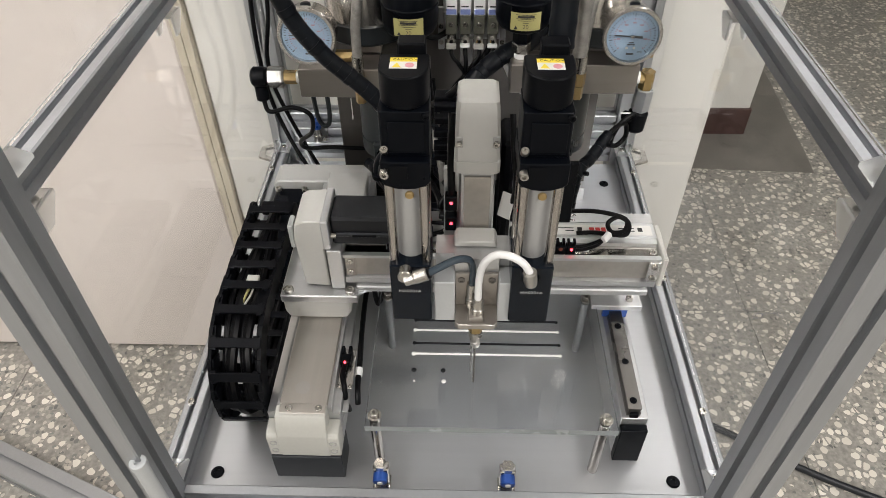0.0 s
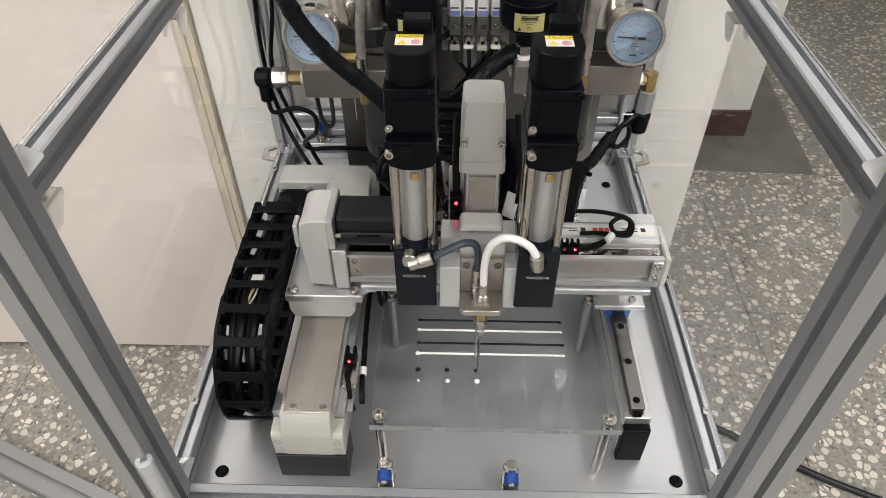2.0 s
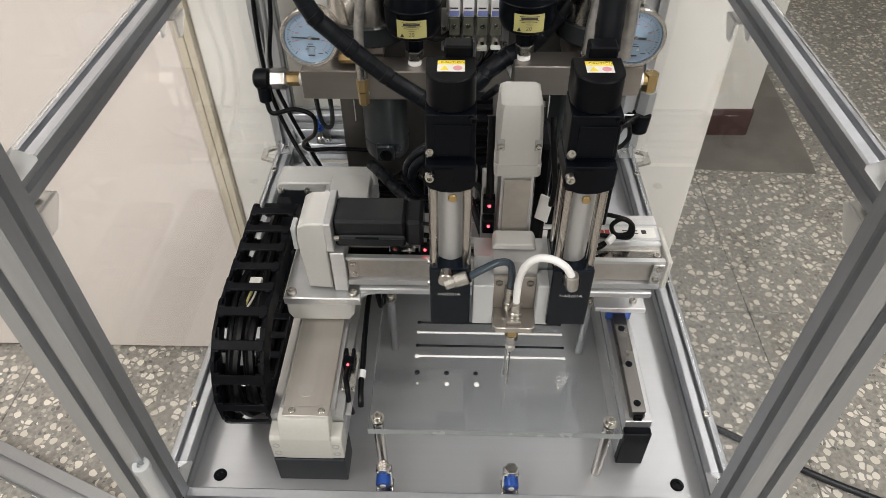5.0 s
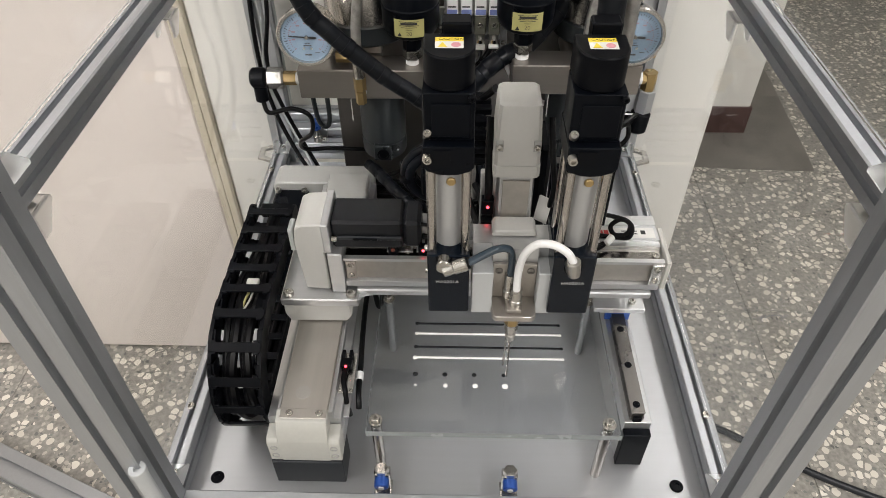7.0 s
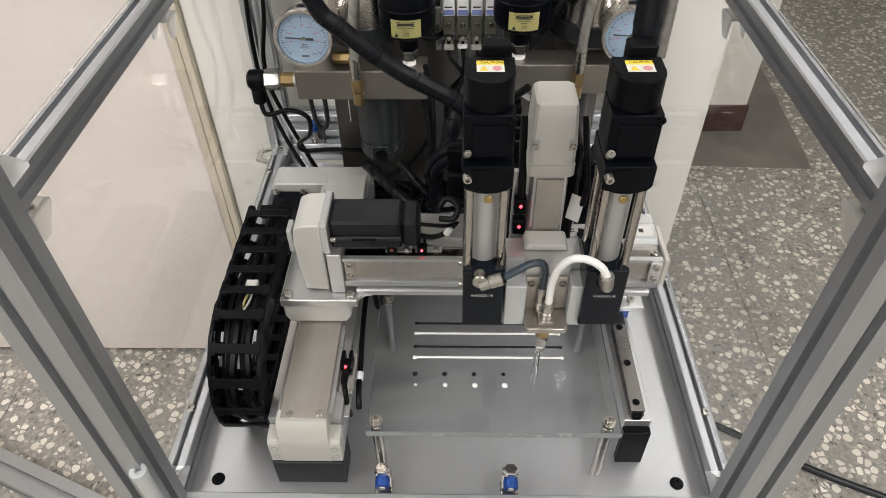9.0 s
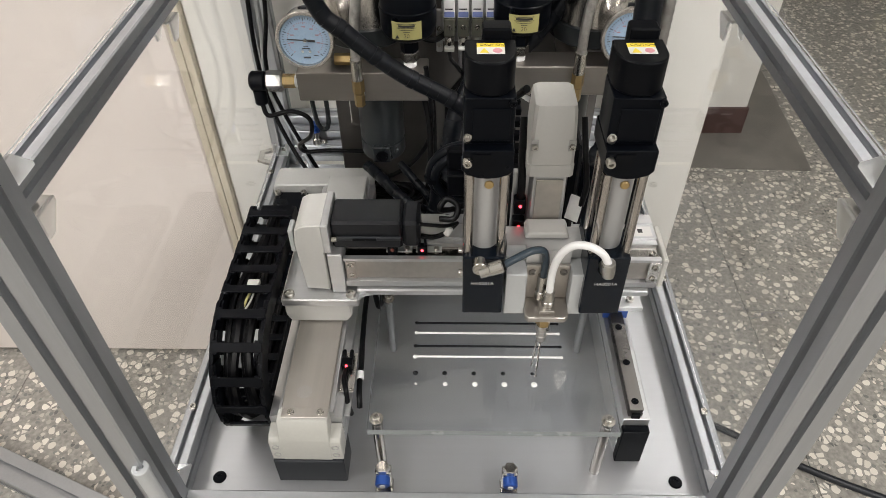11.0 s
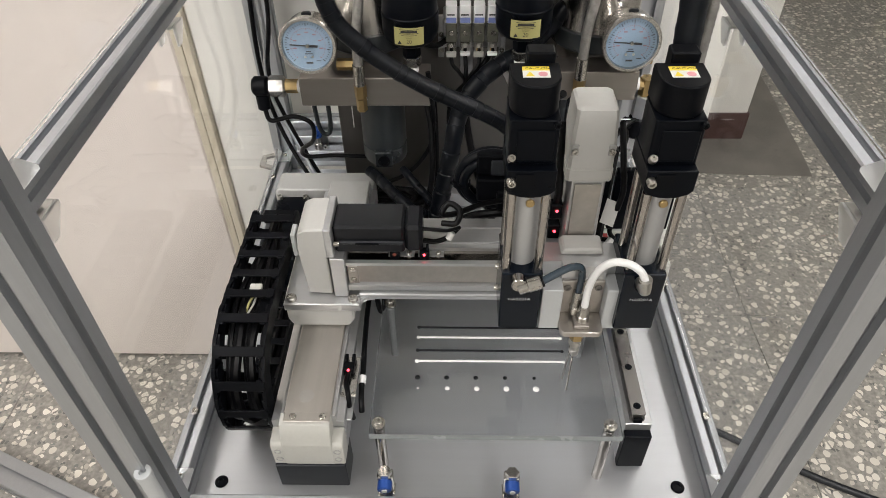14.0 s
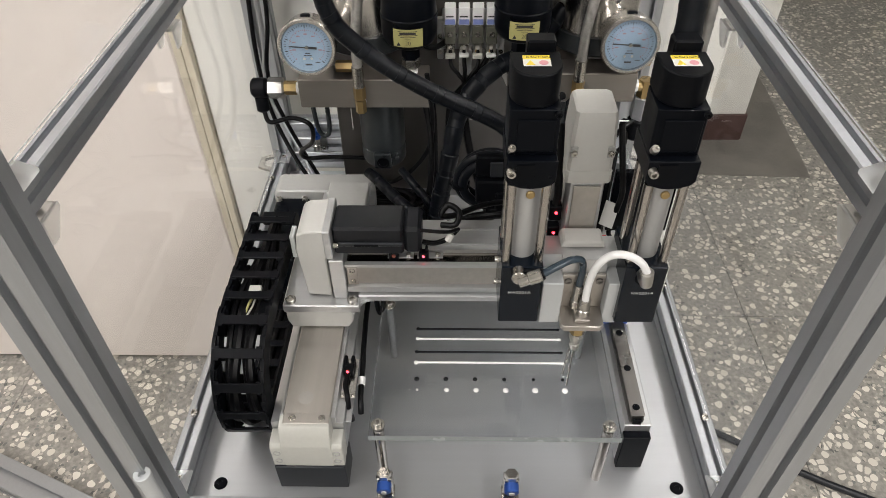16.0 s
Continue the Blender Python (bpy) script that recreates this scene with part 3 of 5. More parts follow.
xm = part("drive_motor", box(-0.129, -0.05, BY + 0.006, BY + 0.05, 0.2150, 0.2545, 0.003), BLACK_PAINT_LIT, beam, "black servo motor")
# Rib in a paler black, standing in for the highlights along the groove edges.
part("motor_rib_glint", box(-0.128, -0.05, BY + 0.003, BY + 0.0065, 0.230, 0.2355, 0.0012), FOOT, xm)
part("motor_strip", box(-0.105, -0.078, BY + 0.0015, BY + 0.0029, 0.2315, 0.2342, 0.0003), BLACK_PAINT, xm)
part("encoder", box(-0.0497, -0.03, BY + 0.007, BY + 0.049, 0.2160, 0.2535, 0.004), BLACK_PAINT_LIT, xm, "black encoder cap")
part("motor_bolt", screw(-0.1285, BY + 0.003, 0.233, 0.0035, (1, 0, 0), 0.006), NICKEL, xm)
for dy, dz in ((0.014, 0.246), (0.02, 0.222), (0.026, 0.219)):
    part("motor_lead", tube([(-0.0298, BY + dy, dz), (-0.015, BY + dy - 0.001, dz - 0.001), (0.0, BY + dy + 0.004, dz - 0.006 if dz > 0.23 else dz + 0.002), (0.012, BY + 0.03, 0.234)], 0.0021, 8, 6), CABLE, xm)
part("lead_tag", rod((-0.001, BY + 0.018, 0.2265), (0.004, BY + 0.021, 0.2345), 0.004, 12, chamfer=0.0006), PAPER, xm, "white cable tag")
part("motor_cable", tube([(-0.008, BY + 0.03, 0.24), (0.008, BY + 0.026, 0.244), (0.012, BY + 0.036, 0.254), (0.0, BY + 0.046, 0.256), (-0.008, BY + 0.04, 0.246), (0.008, BY + 0.05, 0.238), (0.04, BY + 0.075, 0.232), (0.08, BY + 0.1, 0.22)], 0.0035), CABLE, beam)
part("channel_floor", box(-0.117, 0.241, BY + 0.0035, BY + 0.022, 0.2037, 0.2042, 0), CHROME, beam, "polished steel strip in the channel")
part("corner_fillet", extruded([(-0.1038, 0.1938), (-0.1038, 0.178)] + [(-0.0918 - 0.012 * math.cos(radians(a)), 0.1818 + 0.012 * math.sin(radians(a))) for a in (8, 25, 45, 65, 82)] + [(-0.088, 0.1938)], "z", 0.1507, 0.1548), ALU_BRIGHT, beam, "rounded inner corner of the plate")
part("cover_tab", box(-0.176, -0.1705, BY + 0.002, BY + 0.022, 0.214, 0.246, 0.001), SPACER, beam, "bright tab beside the drive cover")
for x, lit in ((-0.028, True), (-0.062, False), (0.141, True), (0.129, False)):
    ax_s = part("axis_sensor", box(x - 0.0055, x + 0.0055, BY + 0.006, BY + 0.016, 0.2042, 0.2165, 0.001), BLACK, beam, "black forked photo sensor")
    for dx in (-0.0048, 0.0018):
        part("sensor_fork", box(x + dx, x + dx + 0.003, BY + 0.009, BY + 0.0155, 0.2166, 0.2225, 0.0006), BLACK, ax_s)
    lamp(ax_s, (x, BY + 0.0062, 0.2135), (0, -1, 0.35), lit)
    part("sensor_plate", box(x - 0.008, x + 0.022, BY + 0.0125, BY + 0.0215, 0.2043, 0.2052, 0.0002), ALU_BRIGHT, beam, "thin sensor mounting plate")
    part("sensor_screw", screw(x + 0.016, BY + 0.0165, 0.2052, 0.0032, h=0.0028), NICKEL, beam)
for dy, dz in ((0.010, 0.2085), (0.0125, 0.2115)):
    part("sensor_lead", tube([(0.1465, BY + dy, dz), (0.158, BY + dy + 0.001, dz + 0.001), (0.172, BY + dy + 0.006, dz + 0.003), (0.184, BY + 0.026, 0.2165)], 0.0021, 8, 6), CABLE, beam)
part("lead_tag", rod((0.178, BY + 0.018, 0.2165), (0.186, BY + 0.0265, 0.2195), 0.0042, 14, chamfer=0.0008), WHITE, beam, "white printed cable tag")
for x, z in ((-0.1165, 0.181), (-0.1165, 0.197)):
    part("end_plate_screw", screw(x + 0.006, BY - 0.0015, z, 0.0034, (0, -1, 0), 0.002), NICKEL, beam)
part("end_plate", box(-0.1165, -0.1045, BY - 0.0016, BY + 0.0002, 0.1745, 0.2015, 0.0004), HOLDER, beam, "small steel end plate")
part("cap_screw", screw(0.2355, BY + 0.011, 0.2042, 0.0045, h=0.0025), NICKEL, beam)
part("maker_plate", box(0.075, 0.238, BY + 0.033, BY + 0.050, 0.2116, 0.2120, 0.0001), PAPER, beam, "pale maker's plate with print")
for x0, x1, y0, y1, mat in ((0.166, 0.1715, 0.0385, 0.0455, REDINK), (0.173, 0.1785, 0.0385, 0.0455, REDINK), (0.1798, 0.185, 0.0385, 0.0455, REDINK), (0.1865, 0.1915, 0.0385, 0.0455, REDINK), (0.152, 0.1575, 0.039, 0.0455, INK), (0.222, 0.2275, 0.039, 0.0455, INK), (0.13, 0.148, 0.0435, 0.045, INK), (0.138, 0.148, 0.039, 0.0405, INK), (0.2, 0.218, 0.0435, 0.045, INK), (0.209, 0.218, 0.039, 0.0405, INK), (0.1, 0.12, 0.0435, 0.045, INK)):
    part("print_bar", box(x0, x1, BY + y0, BY + y1, 0.2120, 0.2122, 0), mat, beam)

# ---- acrylic table ----
AZ = 0.105
table = thing("acrylic_table", (0.053, 0.144, 0.0), "clear acrylic test plate on four round aluminium standoffs", "work table")
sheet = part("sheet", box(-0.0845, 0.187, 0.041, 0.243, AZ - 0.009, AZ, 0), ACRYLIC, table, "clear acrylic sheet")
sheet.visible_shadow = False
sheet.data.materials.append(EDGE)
for face in sheet.data.polygons:
    if abs(face.normal.z) < 0.5:
        face.material_index = 1
for x in (-0.075, 0.175):
    for y in (0.054, 0.229):
        part("standoff", rod((x, y, 0.0), (x, y, AZ - 0.0092), 0.0060 if y < 0.1 else 0.005, 20, chamfer=0.0006), CHROME if y < 0.1 else STANDOFF, table, "round aluminium standoff")
        nut = part("washer", spun((x, y, AZ + 0.0002), (x, y, AZ + 0.0018), [(0, 0.0075), (1, 0.0075)], 20), NICKEL, table)
        part("cap_screw", rod((x, y, AZ + 0.0018), (x, y, AZ + 0.0074), 0.0048, 18, chamfer=0.0006), NICKEL, table)
        # Dark hexagon on the solid head, painted shade of its socket.
        part("socket_shade", rod((x, y, AZ + 0.0070), (x, y, AZ + 0.0076), 0.0022, 6), DARKSTEEL, table)


def bead(name, bm, mat, label, category, group=""):
    return solid(name, bm, mat, label, category, "", group, (0, 0, 0))


for y, mat, word in ((0.1745, PASTE, "white"), (0.139, PASTE, "white"), (0.190, DARKPASTE, "dark"), (0.1545, DARKPASTE, "dark")):
    x0, x1 = (-0.037, 0.134)
    line = tube([(x0, y, AZ + 0.0006), (x0 + 0.06, y, AZ + 0.0006), (x1 - 0.05, y, AZ + 0.0006), (x1, y, AZ + 0.0006)], 0.0013, 10)
    spun((x0, y, AZ), (x0, y, AZ + 0.002), [(0, 0.0028 if y < 0.15 else 0.002), (0.5, 0.0024), (1, 0.0)], 14, line)
    spun((x1, y, AZ), (x1, y, AZ + 0.002), [(0, 0.002), (0.5, 0.0018), (1, 0.0)], 14, line)
    bead("paste_line", line, mat, f"straight bead of {word} paste drawn on the acrylic", "paste bead", "paste lines")
STEP = 0.0334
DOTX = [-0.0345 + STEP * k for k in range(6)]


def paste_dot(x, y, r, mat, word):
    at = (x, y, AZ + 0.0001)
    return solid("paste_dot", spun((x, y, AZ + 0.0001), (x, y, AZ + 0.0019), [(0, r), (0.3, r), (0.7, r * 0.8), (1.0, r * 0.35), (1.0, 0)], 20), mat, f"round dot of {word} paste on the acrylic", "paste dot", "", "paste dots", at)


white_dots = [paste_dot(x, 0.1005, r, PASTE, "white") for x, r in zip(DOTX, (0.0015, 0.0026, 0.003, 0.0033, 0.0035, 0.0035))]
dark_dots = [paste_dot(x - 0.001, 0.1155, r, DARKPASTE, "dark") for x, r in zip(DOTX, (0.003, 0.0028, 0.0026, 0.0024, 0.002, 0.002))]

# ---- plunger on the back rail ----
plunger = thing("plunger_fitting", (-0.236, 0.655, 0.05), "nickel plunger with a blue cap clipped to the back rail", "fitting")
part("tab", box(-0.246, -0.222, 0.6615, 0.6645, 0.042, 0.076, 0.0006), MILKY, plunger, "clear plastic tab")
part("barrel", spun((-0.238, 0.653, 0.05), (-0.238, 0.653, 0.0758), [(0, 0.0075), (0.45, 0.0075), (0.5, 0.006), (1, 0.006)], 18), NICKEL, plunger, "nickel barrel")
part("cap", spun((-0.238, 0.653, 0.076), (-0.2365, 0.653, 0.0925), [(0, 0.008), (0.7, 0.0082), (1, 0.0065), (1, 0)], 18), BLUE, plunger, "blue cap")
part("tab_screw", screw(-0.228, 0.6612, 0.05, 0.004, (0, -1, 0)), NICKEL, plunger)

# ---- latches and base screws ----
def latch(x, y):
    root = thing("spring_latch", (x, y, 0.0), "steel spring latch with a blue knob on the base plate", "latch", "latches")
    part("foot", box(x - 0.010, x + 0.010, y - 0.017, y + 0.016, 0.0, 0.004, 0.0008), STEEL, root)
    part("bracket", box(x - 0.009, x + 0.009, y + 0.004, y + 0.016, 0.0042, 0.036, 0.0015), STEEL, root)
    part("hex_nut", rod((x, y + 0.008, 0.0362), (x, y + 0.009, 0.0435), 0.0082, 6, chamfer=0.001), STEEL, root, "steel hexagon nut")
    part("knob", rod((x, y + 0.0038, 0.0290), (x, y - 0.007, 0.0275), 0.0083, 24, chamfer=0.001), BLUE, root, "blue anodised knob")
    part("pin", rod((x, y - 0.0068, 0.0276), (x, y - 0.0082, 0.0275), 0.0032, 16), PAPER, root, "pale pin end")


latch(-0.071, 0.024)
latch(0.0725, 0.024)
for x, y in ((-0.267, 0.04), (0.267, 0.04), (0.268, 0.6), (-0.268, 0.6)):
    solid("base_screw", spun((x, y, 0.0002), (x, y, 0.0022), [(0, 0.0078), (0.4, 0.0078), (1, 0.0066), (1, 0.003), (0.3, 0.003), (0.3, 0)], 24), BLACK_PAINT, "black button-head screw in the base plate", "screw", "", "base screws", (x, y, 0.0))
for x in (-PX, PX):
    for y in (0.112, 0.335, 0.585):
        solid("rail_screw", screw(x, y, 0.0362, 0.005, h=0.0035), NICKEL, "steel button screw in the profile slot", "screw", "", "rail screws", (x, y, 0.036))
def pane_bracket(x, y, z, up):
    """A clear plastic corner wedge with two lugs and a screw hole boss."""
    root = thing("clear_bracket", (x, y, z), "clear plastic pane bracket in the frame corner", "bracket", "pane brackets")
    d = 1 if up else -1
    br = extruded([(y - 0.013, z), (y + 0.013, z), (y + 0.013, z + d * 0.004), (y - 0.004, z + d * 0.022), (y - 0.013, z + d * 0.022)], "x", x - 0.011, x - 0.008, bevel=0.0006)
    extruded([(y - 0.013, z), (y + 0.013, z), (y + 0.013, z + d * 0.004), (y - 0.004, z + d * 0.022), (y - 0.013, z + d * 0.022)], "x", x + 0.008, x + 0.011, br, bevel=0.0006)
    box(x - 0.0078, x + 0.0078, y - 0.013, y + 0.013, min(z, z + d * 0.003), max(z, z + d * 0.003), 0.0006, br)
    part("wedge", br, MILKY, root).visible_shadow = False
    part("bracket_screw", screw(x, y + 0.002, z + d * 0.0032, 0.0038, (0, 0, d), 0.0025), NICKEL, root)
    return root


for sx in (-1, 1):
    for w, y, z, up in ((0.3, 0.0225, 0.0362, True), (0.3, 0.0225, 0.4582, True), (0.298, 0.0225, 0.4308, False), (0.3, 0.335, 0.4308, False), (0.3, 0.645, 0.0362, True)):
        pane_bracket(sx * w, y, z, up)


# ---- cable chain ----
def chain():
    """A plastic cable chain: upper run, a half turn at the front, lower run on the plate."""
    x0, x1 = -0.2565, -0.1985
    root = thing("cable_chain", (-0.234, 0.22, 0.0), "black plastic cable chain looping beside the slide", "cable chain")
    cy, cz, r = 0.158, 0.092, 0.077
    pitch = 0.033
    path = []
    run = 0.165
    arc = math.pi * r
    total = run + arc + 0.22
    k = 0
    while k * pitch < total:
        s = k * pitch + 0.5 * pitch
        if s < run:
            path.append((cy + run - s, cz + r, 0.0))
        elif s < run + arc:
            a = (s - run) / r
            path.append((cy - r * math.sin(a), cz + r * math.cos(a), a))
        else:
            path.append((cy + s - run - arc, cz - r, math.pi))
        k += 1
    hh = 0.0125

    def side_plate(xa, xb, b=None):
        n = 10
        out = [(pitch * 0.5 * math.copysign(1, math.cos(t)) * 0.72 + 0.011 * math.cos(t), hh * math.sin(t)) for t in [2 * math.pi * j / n + 0.3 for j in range(n)]]
        return extruded(out, "x", xa, xb, b)
    link = side_plate(x0, x0 + 0.004)
    side_plate(x1 - 0.004, x1, link)
    for xa, xb in ((x0 + 0.0042, x0 + 0.0065), (x1 - 0.0065, x1 - 0.0042)):
        extruded([(-0.019, -0.009), (-0.004, -0.009), (-0.004, 0.009), (-0.019, 0.009)], "x", xa, xb, link)
    for z0, z1 in ((hh - 0.002, hh + 0.0012), (-hh - 0.0012, -hh + 0.002)):
        box(x0 + 0.0005, x1 - 0.0005, -0.0055, 0.0055, z0, z1, 0.0006, link)
        for xa in (x0 + 0.003, x1 - 0.009):
            box(xa, xa + 0.006, -0.0078, 0.0078, z0 + 0.0003, z1 + 0.0007, 0.0005, link)
    bmesh.ops.translate(link, verts=link.verts, vec=(-(x0 + x1) / 2, 0, 0))
    me = mesh_of("link", link, BLACK)
    for y, z, a in path:
        ob = new("link", me)
        ob.parent = root
        ob.matrix_basis = Matrix.Translation(Vector(((x0 + x1) / 2, y, z)) - origin[root]) @ Matrix.Rotation(math.pi + a, 4, "X")
        origin[ob] = origin[root]
    for j, (dx, rr, dz, mat) in enumerate(((0.0125, 0.0042, -0.003, CABLE), (0.0235, 0.0062, -0.001, CABLE), (0.041, 0.0055, -0.003, CABLE), (0.0325, 0.0046, -0.005, CABLE), (0.048, 0.0036, -0.006, CABLE), (0.018, 0.0045, -0.009, CABLE), (0.037, 0.005, -0.011, CABLE))):
        rad = r + dz
        pts = [(x0 + 0.03, cy + run, cz + rad), (x0 + 0.5 * dx + 0.017, cy + 0.1, cz + rad + 0.002), (x0 + dx, cy + 0.03, cz + rad), (x0 + dx, cy, cz + rad)]
        pts += [(x0 + dx + 0.003 * math.sin(2.2 * a + 1.7 * j), cy - rad * math.sin(a), cz + rad * math.cos(a)) for a in (0.5, 1.0, 1.57, 2.1, 2.65)]
        pts += [(x0 + dx, cy, cz - rad), (x0 + dx, cy + 0.2, cz - rad)]
        part("chain_cable", tube(pts, rr, 8, 5), mat, root)
    part("wire_plug", box(-0.232, -0.218, 0.180, 0.196, cz + r - 0.001, cz + r + 0.007, 0.001), CREAM, root, "white wire connector")
    part("yellow_wire", tube([(-0.226, 0.18, cz + r + 0.003), (-0.2285, 0.166, cz + r + 0.003), (-0.23, 0.15, cz + r + 0.001)], 0.0016, 6, 4), LABELTAN, root)
    part("pale_wire", tube([(-0.222, 0.18, cz + r + 0.003), (-0.2235, 0.166, cz + r + 0.002), (-0.228, 0.15, cz + r + 0.001)], 0.0012, 6, 4), CREAM, root)
    part("wire_plug", box(-0.2155, -0.2045, 0.15, 0.182, cz + r - 0.007, cz + r + 0.003, 0.001), BLACK, root, "black wire connector")
    part("end_bracket", box(x0 + 0.01, x1 - 0.005, cy + run - 0.001, cy + run + 0.012, cz + r - 0.012, cz + r + 0.004, 0.002), BLACK, root, "black chain bracket")
    return root


chain()

# ---- fluid unit behind ----
back = thing("back_panel", (0.02, 0.575, 0.0), "stainless steel back panel standing on the base", "panel")
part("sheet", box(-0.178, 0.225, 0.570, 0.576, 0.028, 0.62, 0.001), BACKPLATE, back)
part("foot_flange", box(-0.178, 0.225, 0.552, 0.5695, 0.0, 0.0275, 0.001), ALU_BRIGHT, back, "bright folded foot")


def fluid_unit(sx, xc, bx0, bx1, gx, zc):
    """A steel manifold block with its gauge, black accumulator, filter bowl and tank."""
    MY = 0.455
    block = thing("manifold_block", (xc, MY + 0.02, zc), "ground steel manifold block bolted to the back panel", "manifold", "manifolds")
    part("block", box(bx0, bx1, MY, MY + 0.042, zc - 0.021, zc + 0.021, 0.0012), STEEL_BROWN, block)
    part("standoff", rod((xc, MY + 0.042, zc), (xc, 0.5698, zc), 0.014, 16), STEEL_BROWN, block)
    bowl_x = -0.1 if sx < 0 else 0.165
    bowl = thing("filter_bowl", (bowl_x, MY + 0.03, zc - 0.02), "dark grey filter bowl hanging under the steel block", "filter", "filters")
    part("bowl", spun((bowl_x, MY + 0.05, zc - 0.0215), (bowl_x, MY + 0.05, zc - 0.136), [(0, 0.0325), (0.74, 0.0325), (0.745, 0.0318), (0.76, 0.0318), (0.765, 0.0328), (0.95, 0.0326), (0.985, 0.031), (1, 0.028), (1, 0)], 36), GUNMETAL, bowl)
    part("port_boss", box(bowl_x - 0.013, bowl_x + 0.013, MY + 0.0125, MY + 0.03, zc - 0.133, zc - 0.107, 0.0015), GUNMETAL, bowl)
    part("drain", spun((bowl_x + 0.001, MY + 0.0125, zc - 0.121), (bowl_x + 0.001, MY + 0.0105, zc - 0.121), [(0, 0.009), (1, 0.009), (1, 0.0065), (0.1, 0.0065), (0.1, 0)], 22), BLACK, bowl, "round black drain plug")
    part("paper_tag", box(bowl_x - 0.036, bowl_x - 0.0355, MY - 0.002, MY + 0.0035, zc - 0.055, zc - 0.022, 0.0001), PAPER, bowl, "white printed strip")
    # accumulator
    ax = -0.052 if sx < 0 else 0.092
    ay = MY + 0.022
    acc = thing("accumulator", (ax, ay, zc + 0.021), "black bladder accumulator with a faded yellow label", "accumulator", "accumulators")
    part("thread_tape", rod((ax, ay, zc + 0.0212), (ax, ay, zc + 0.029), 0.0088, 18), WHITE, acc, "white thread tape")
    part("neck_nut", rod((ax, ay, zc + 0.0292), (ax, ay, zc + 0.042), 0.0125, 6, chamfer=0.001), NICKEL, acc, "nickel hexagon nut")
    part("collar", rod((ax, ay, zc + 0.0422), (ax, ay, zc + 0.0615), 0.0118, 6, chamfer=0.001), BLACK_PAINT, acc)
    part("vessel", spun((ax, ay, zc + 0.0605), (ax, ay, zc + 0.175), [(0, 0.012), (0.03, 0.024), (0.07, 0.031), (0.12, 0.0345), (0.2, 0.0358), (0.36, 0.036), (0.37, 0.0366), (0.39, 0.0366), (0.4, 0.0356), (0.6, 0.0335), (0.78, 0.026), (0.93, 0.012), (1, 0.008)], 40), BLACK_PAINT, acc, "black painted vessel")
    lab = bmesh.new()
    n = 10
    rows = []
    for k in range(n + 1):
        a = radians(-90 - 30 + 60 * k / n)
        rows.append([lab.verts.new((ax + 0.0368 * math.cos(a), ay + 0.0368 * math.sin(a), z)) for z in (zc + 0.0745, zc + 0.0975)])
    for a, b in zip(rows, rows[1:]):
        lab.faces.new((a[0], b[0], b[1], a[1]))
    label = part("label", lab, LABELTAN, acc, "faded yellow printed label")
    bars = bmesh.new()
    for z0, z1, deg in ((0.0895, 0.0902, 19), (0.0945, 0.0952, 19), (0.0908, 0.0938, 16), (0.0872, 0.0878, 15), (0.0845, 0.0851, 6), (0.0785, 0.0795, -1)):
        span = range(-6, 7) if deg > 0 else ()
        ring = [[bars.verts.new((ax + 0.0371 * math.sin(radians(deg * q / 6)), ay - 0.0371 * math.cos(radians(deg * q / 6)), zc + z)) for z in (z0, z1)] for q in span]
        for a, b in zip(ring, ring[1:]):
            bars.faces.new((a[0], b[0], b[1], a[1]))
    part("print_bars", bars, INK, label)
    part("warning_mark", extruded([(ax - 0.0145, zc + 0.0765), (ax - 0.0095, zc + 0.0765), (ax - 0.012, zc + 0.081)], "y", ay - 0.0362, ay - 0.0355), INK, label)
    lettering("capacity", "20", 0.0075, Matrix.Translation((ax, ay - 0.0374, zc + 0.0798)) @ FRONT, INK, label)
    # gauge
    gauge(gx, MY - 0.012, zc + (0.072 if sx < 0 else 0.066))
    # tank
    tx = -0.115 if sx < 0 else 0.195
    tank = thing("pressure_tank", (tx, 0.54, 0.3), "stainless steel tank with a grey band at its foot", "tank", "tanks")
    part("shell", spun((tx, 0.535, 0.345), (tx, 0.535, 0.66), [(0, 0.056), (1, 0.056)], 40), STEEL, tank)
    part("band", spun((tx, 0.535, 0.318), (tx, 0.535, 0.3448), [(0, 0.056), (0.15, 0.060), (1, 0.060)], 40), GUNMETAL, tank, "dark grey foot band")
    part("foot", box(tx - 0.02, tx + 0.02, 0.50, 0.569, zc + 0.022, 0.3178, 0.001), STEEL_BROWN, tank)
    # braided hose rising from the block
    hx = -0.12 if sx < 0 else 0.168
    hose = thing("braided_hose", (hx, MY + 0.0, zc), "steel-braided hose rising from a brass fitting", "hose", "braided hoses")
    part("brass_nut", rod((hx, MY - 0.008, zc - 0.002), (hx, MY - 0.008, zc + 0.016), 0.0082, 6), BRASS, hose, "brass hexagon nut")
    part("brass_elbow", rod((hx, MY - 0.008, zc - 0.022), (hx, MY - 0.008, zc - 0.004), 0.0072, 6), BRASS, hose)
    part("brass_tail", rod((hx, MY - 0.008, zc - 0.01), (hx, MY - 0.0005, zc - 0.01), 0.007, 12), WHITE, hose, "white thread tape")
    part("ferrule", rod((hx, MY - 0.008, zc + 0.0162), (hx, MY - 0.008, zc + 0.045), 0.0076, 18), NICKEL, hose)
    top = [(hx, MY - 0.008, zc + 0.045), (hx + 0.002, MY - 0.006, zc + 0.09), (hx + 0.012, MY + 0.0, zc + 0.15), (hx + 0.03, MY + 0.02, zc + 0.26)]
    part("braid", tube(top, 0.0062, 14, 24, ridge=0.0002, every=2), BRAID, hose)
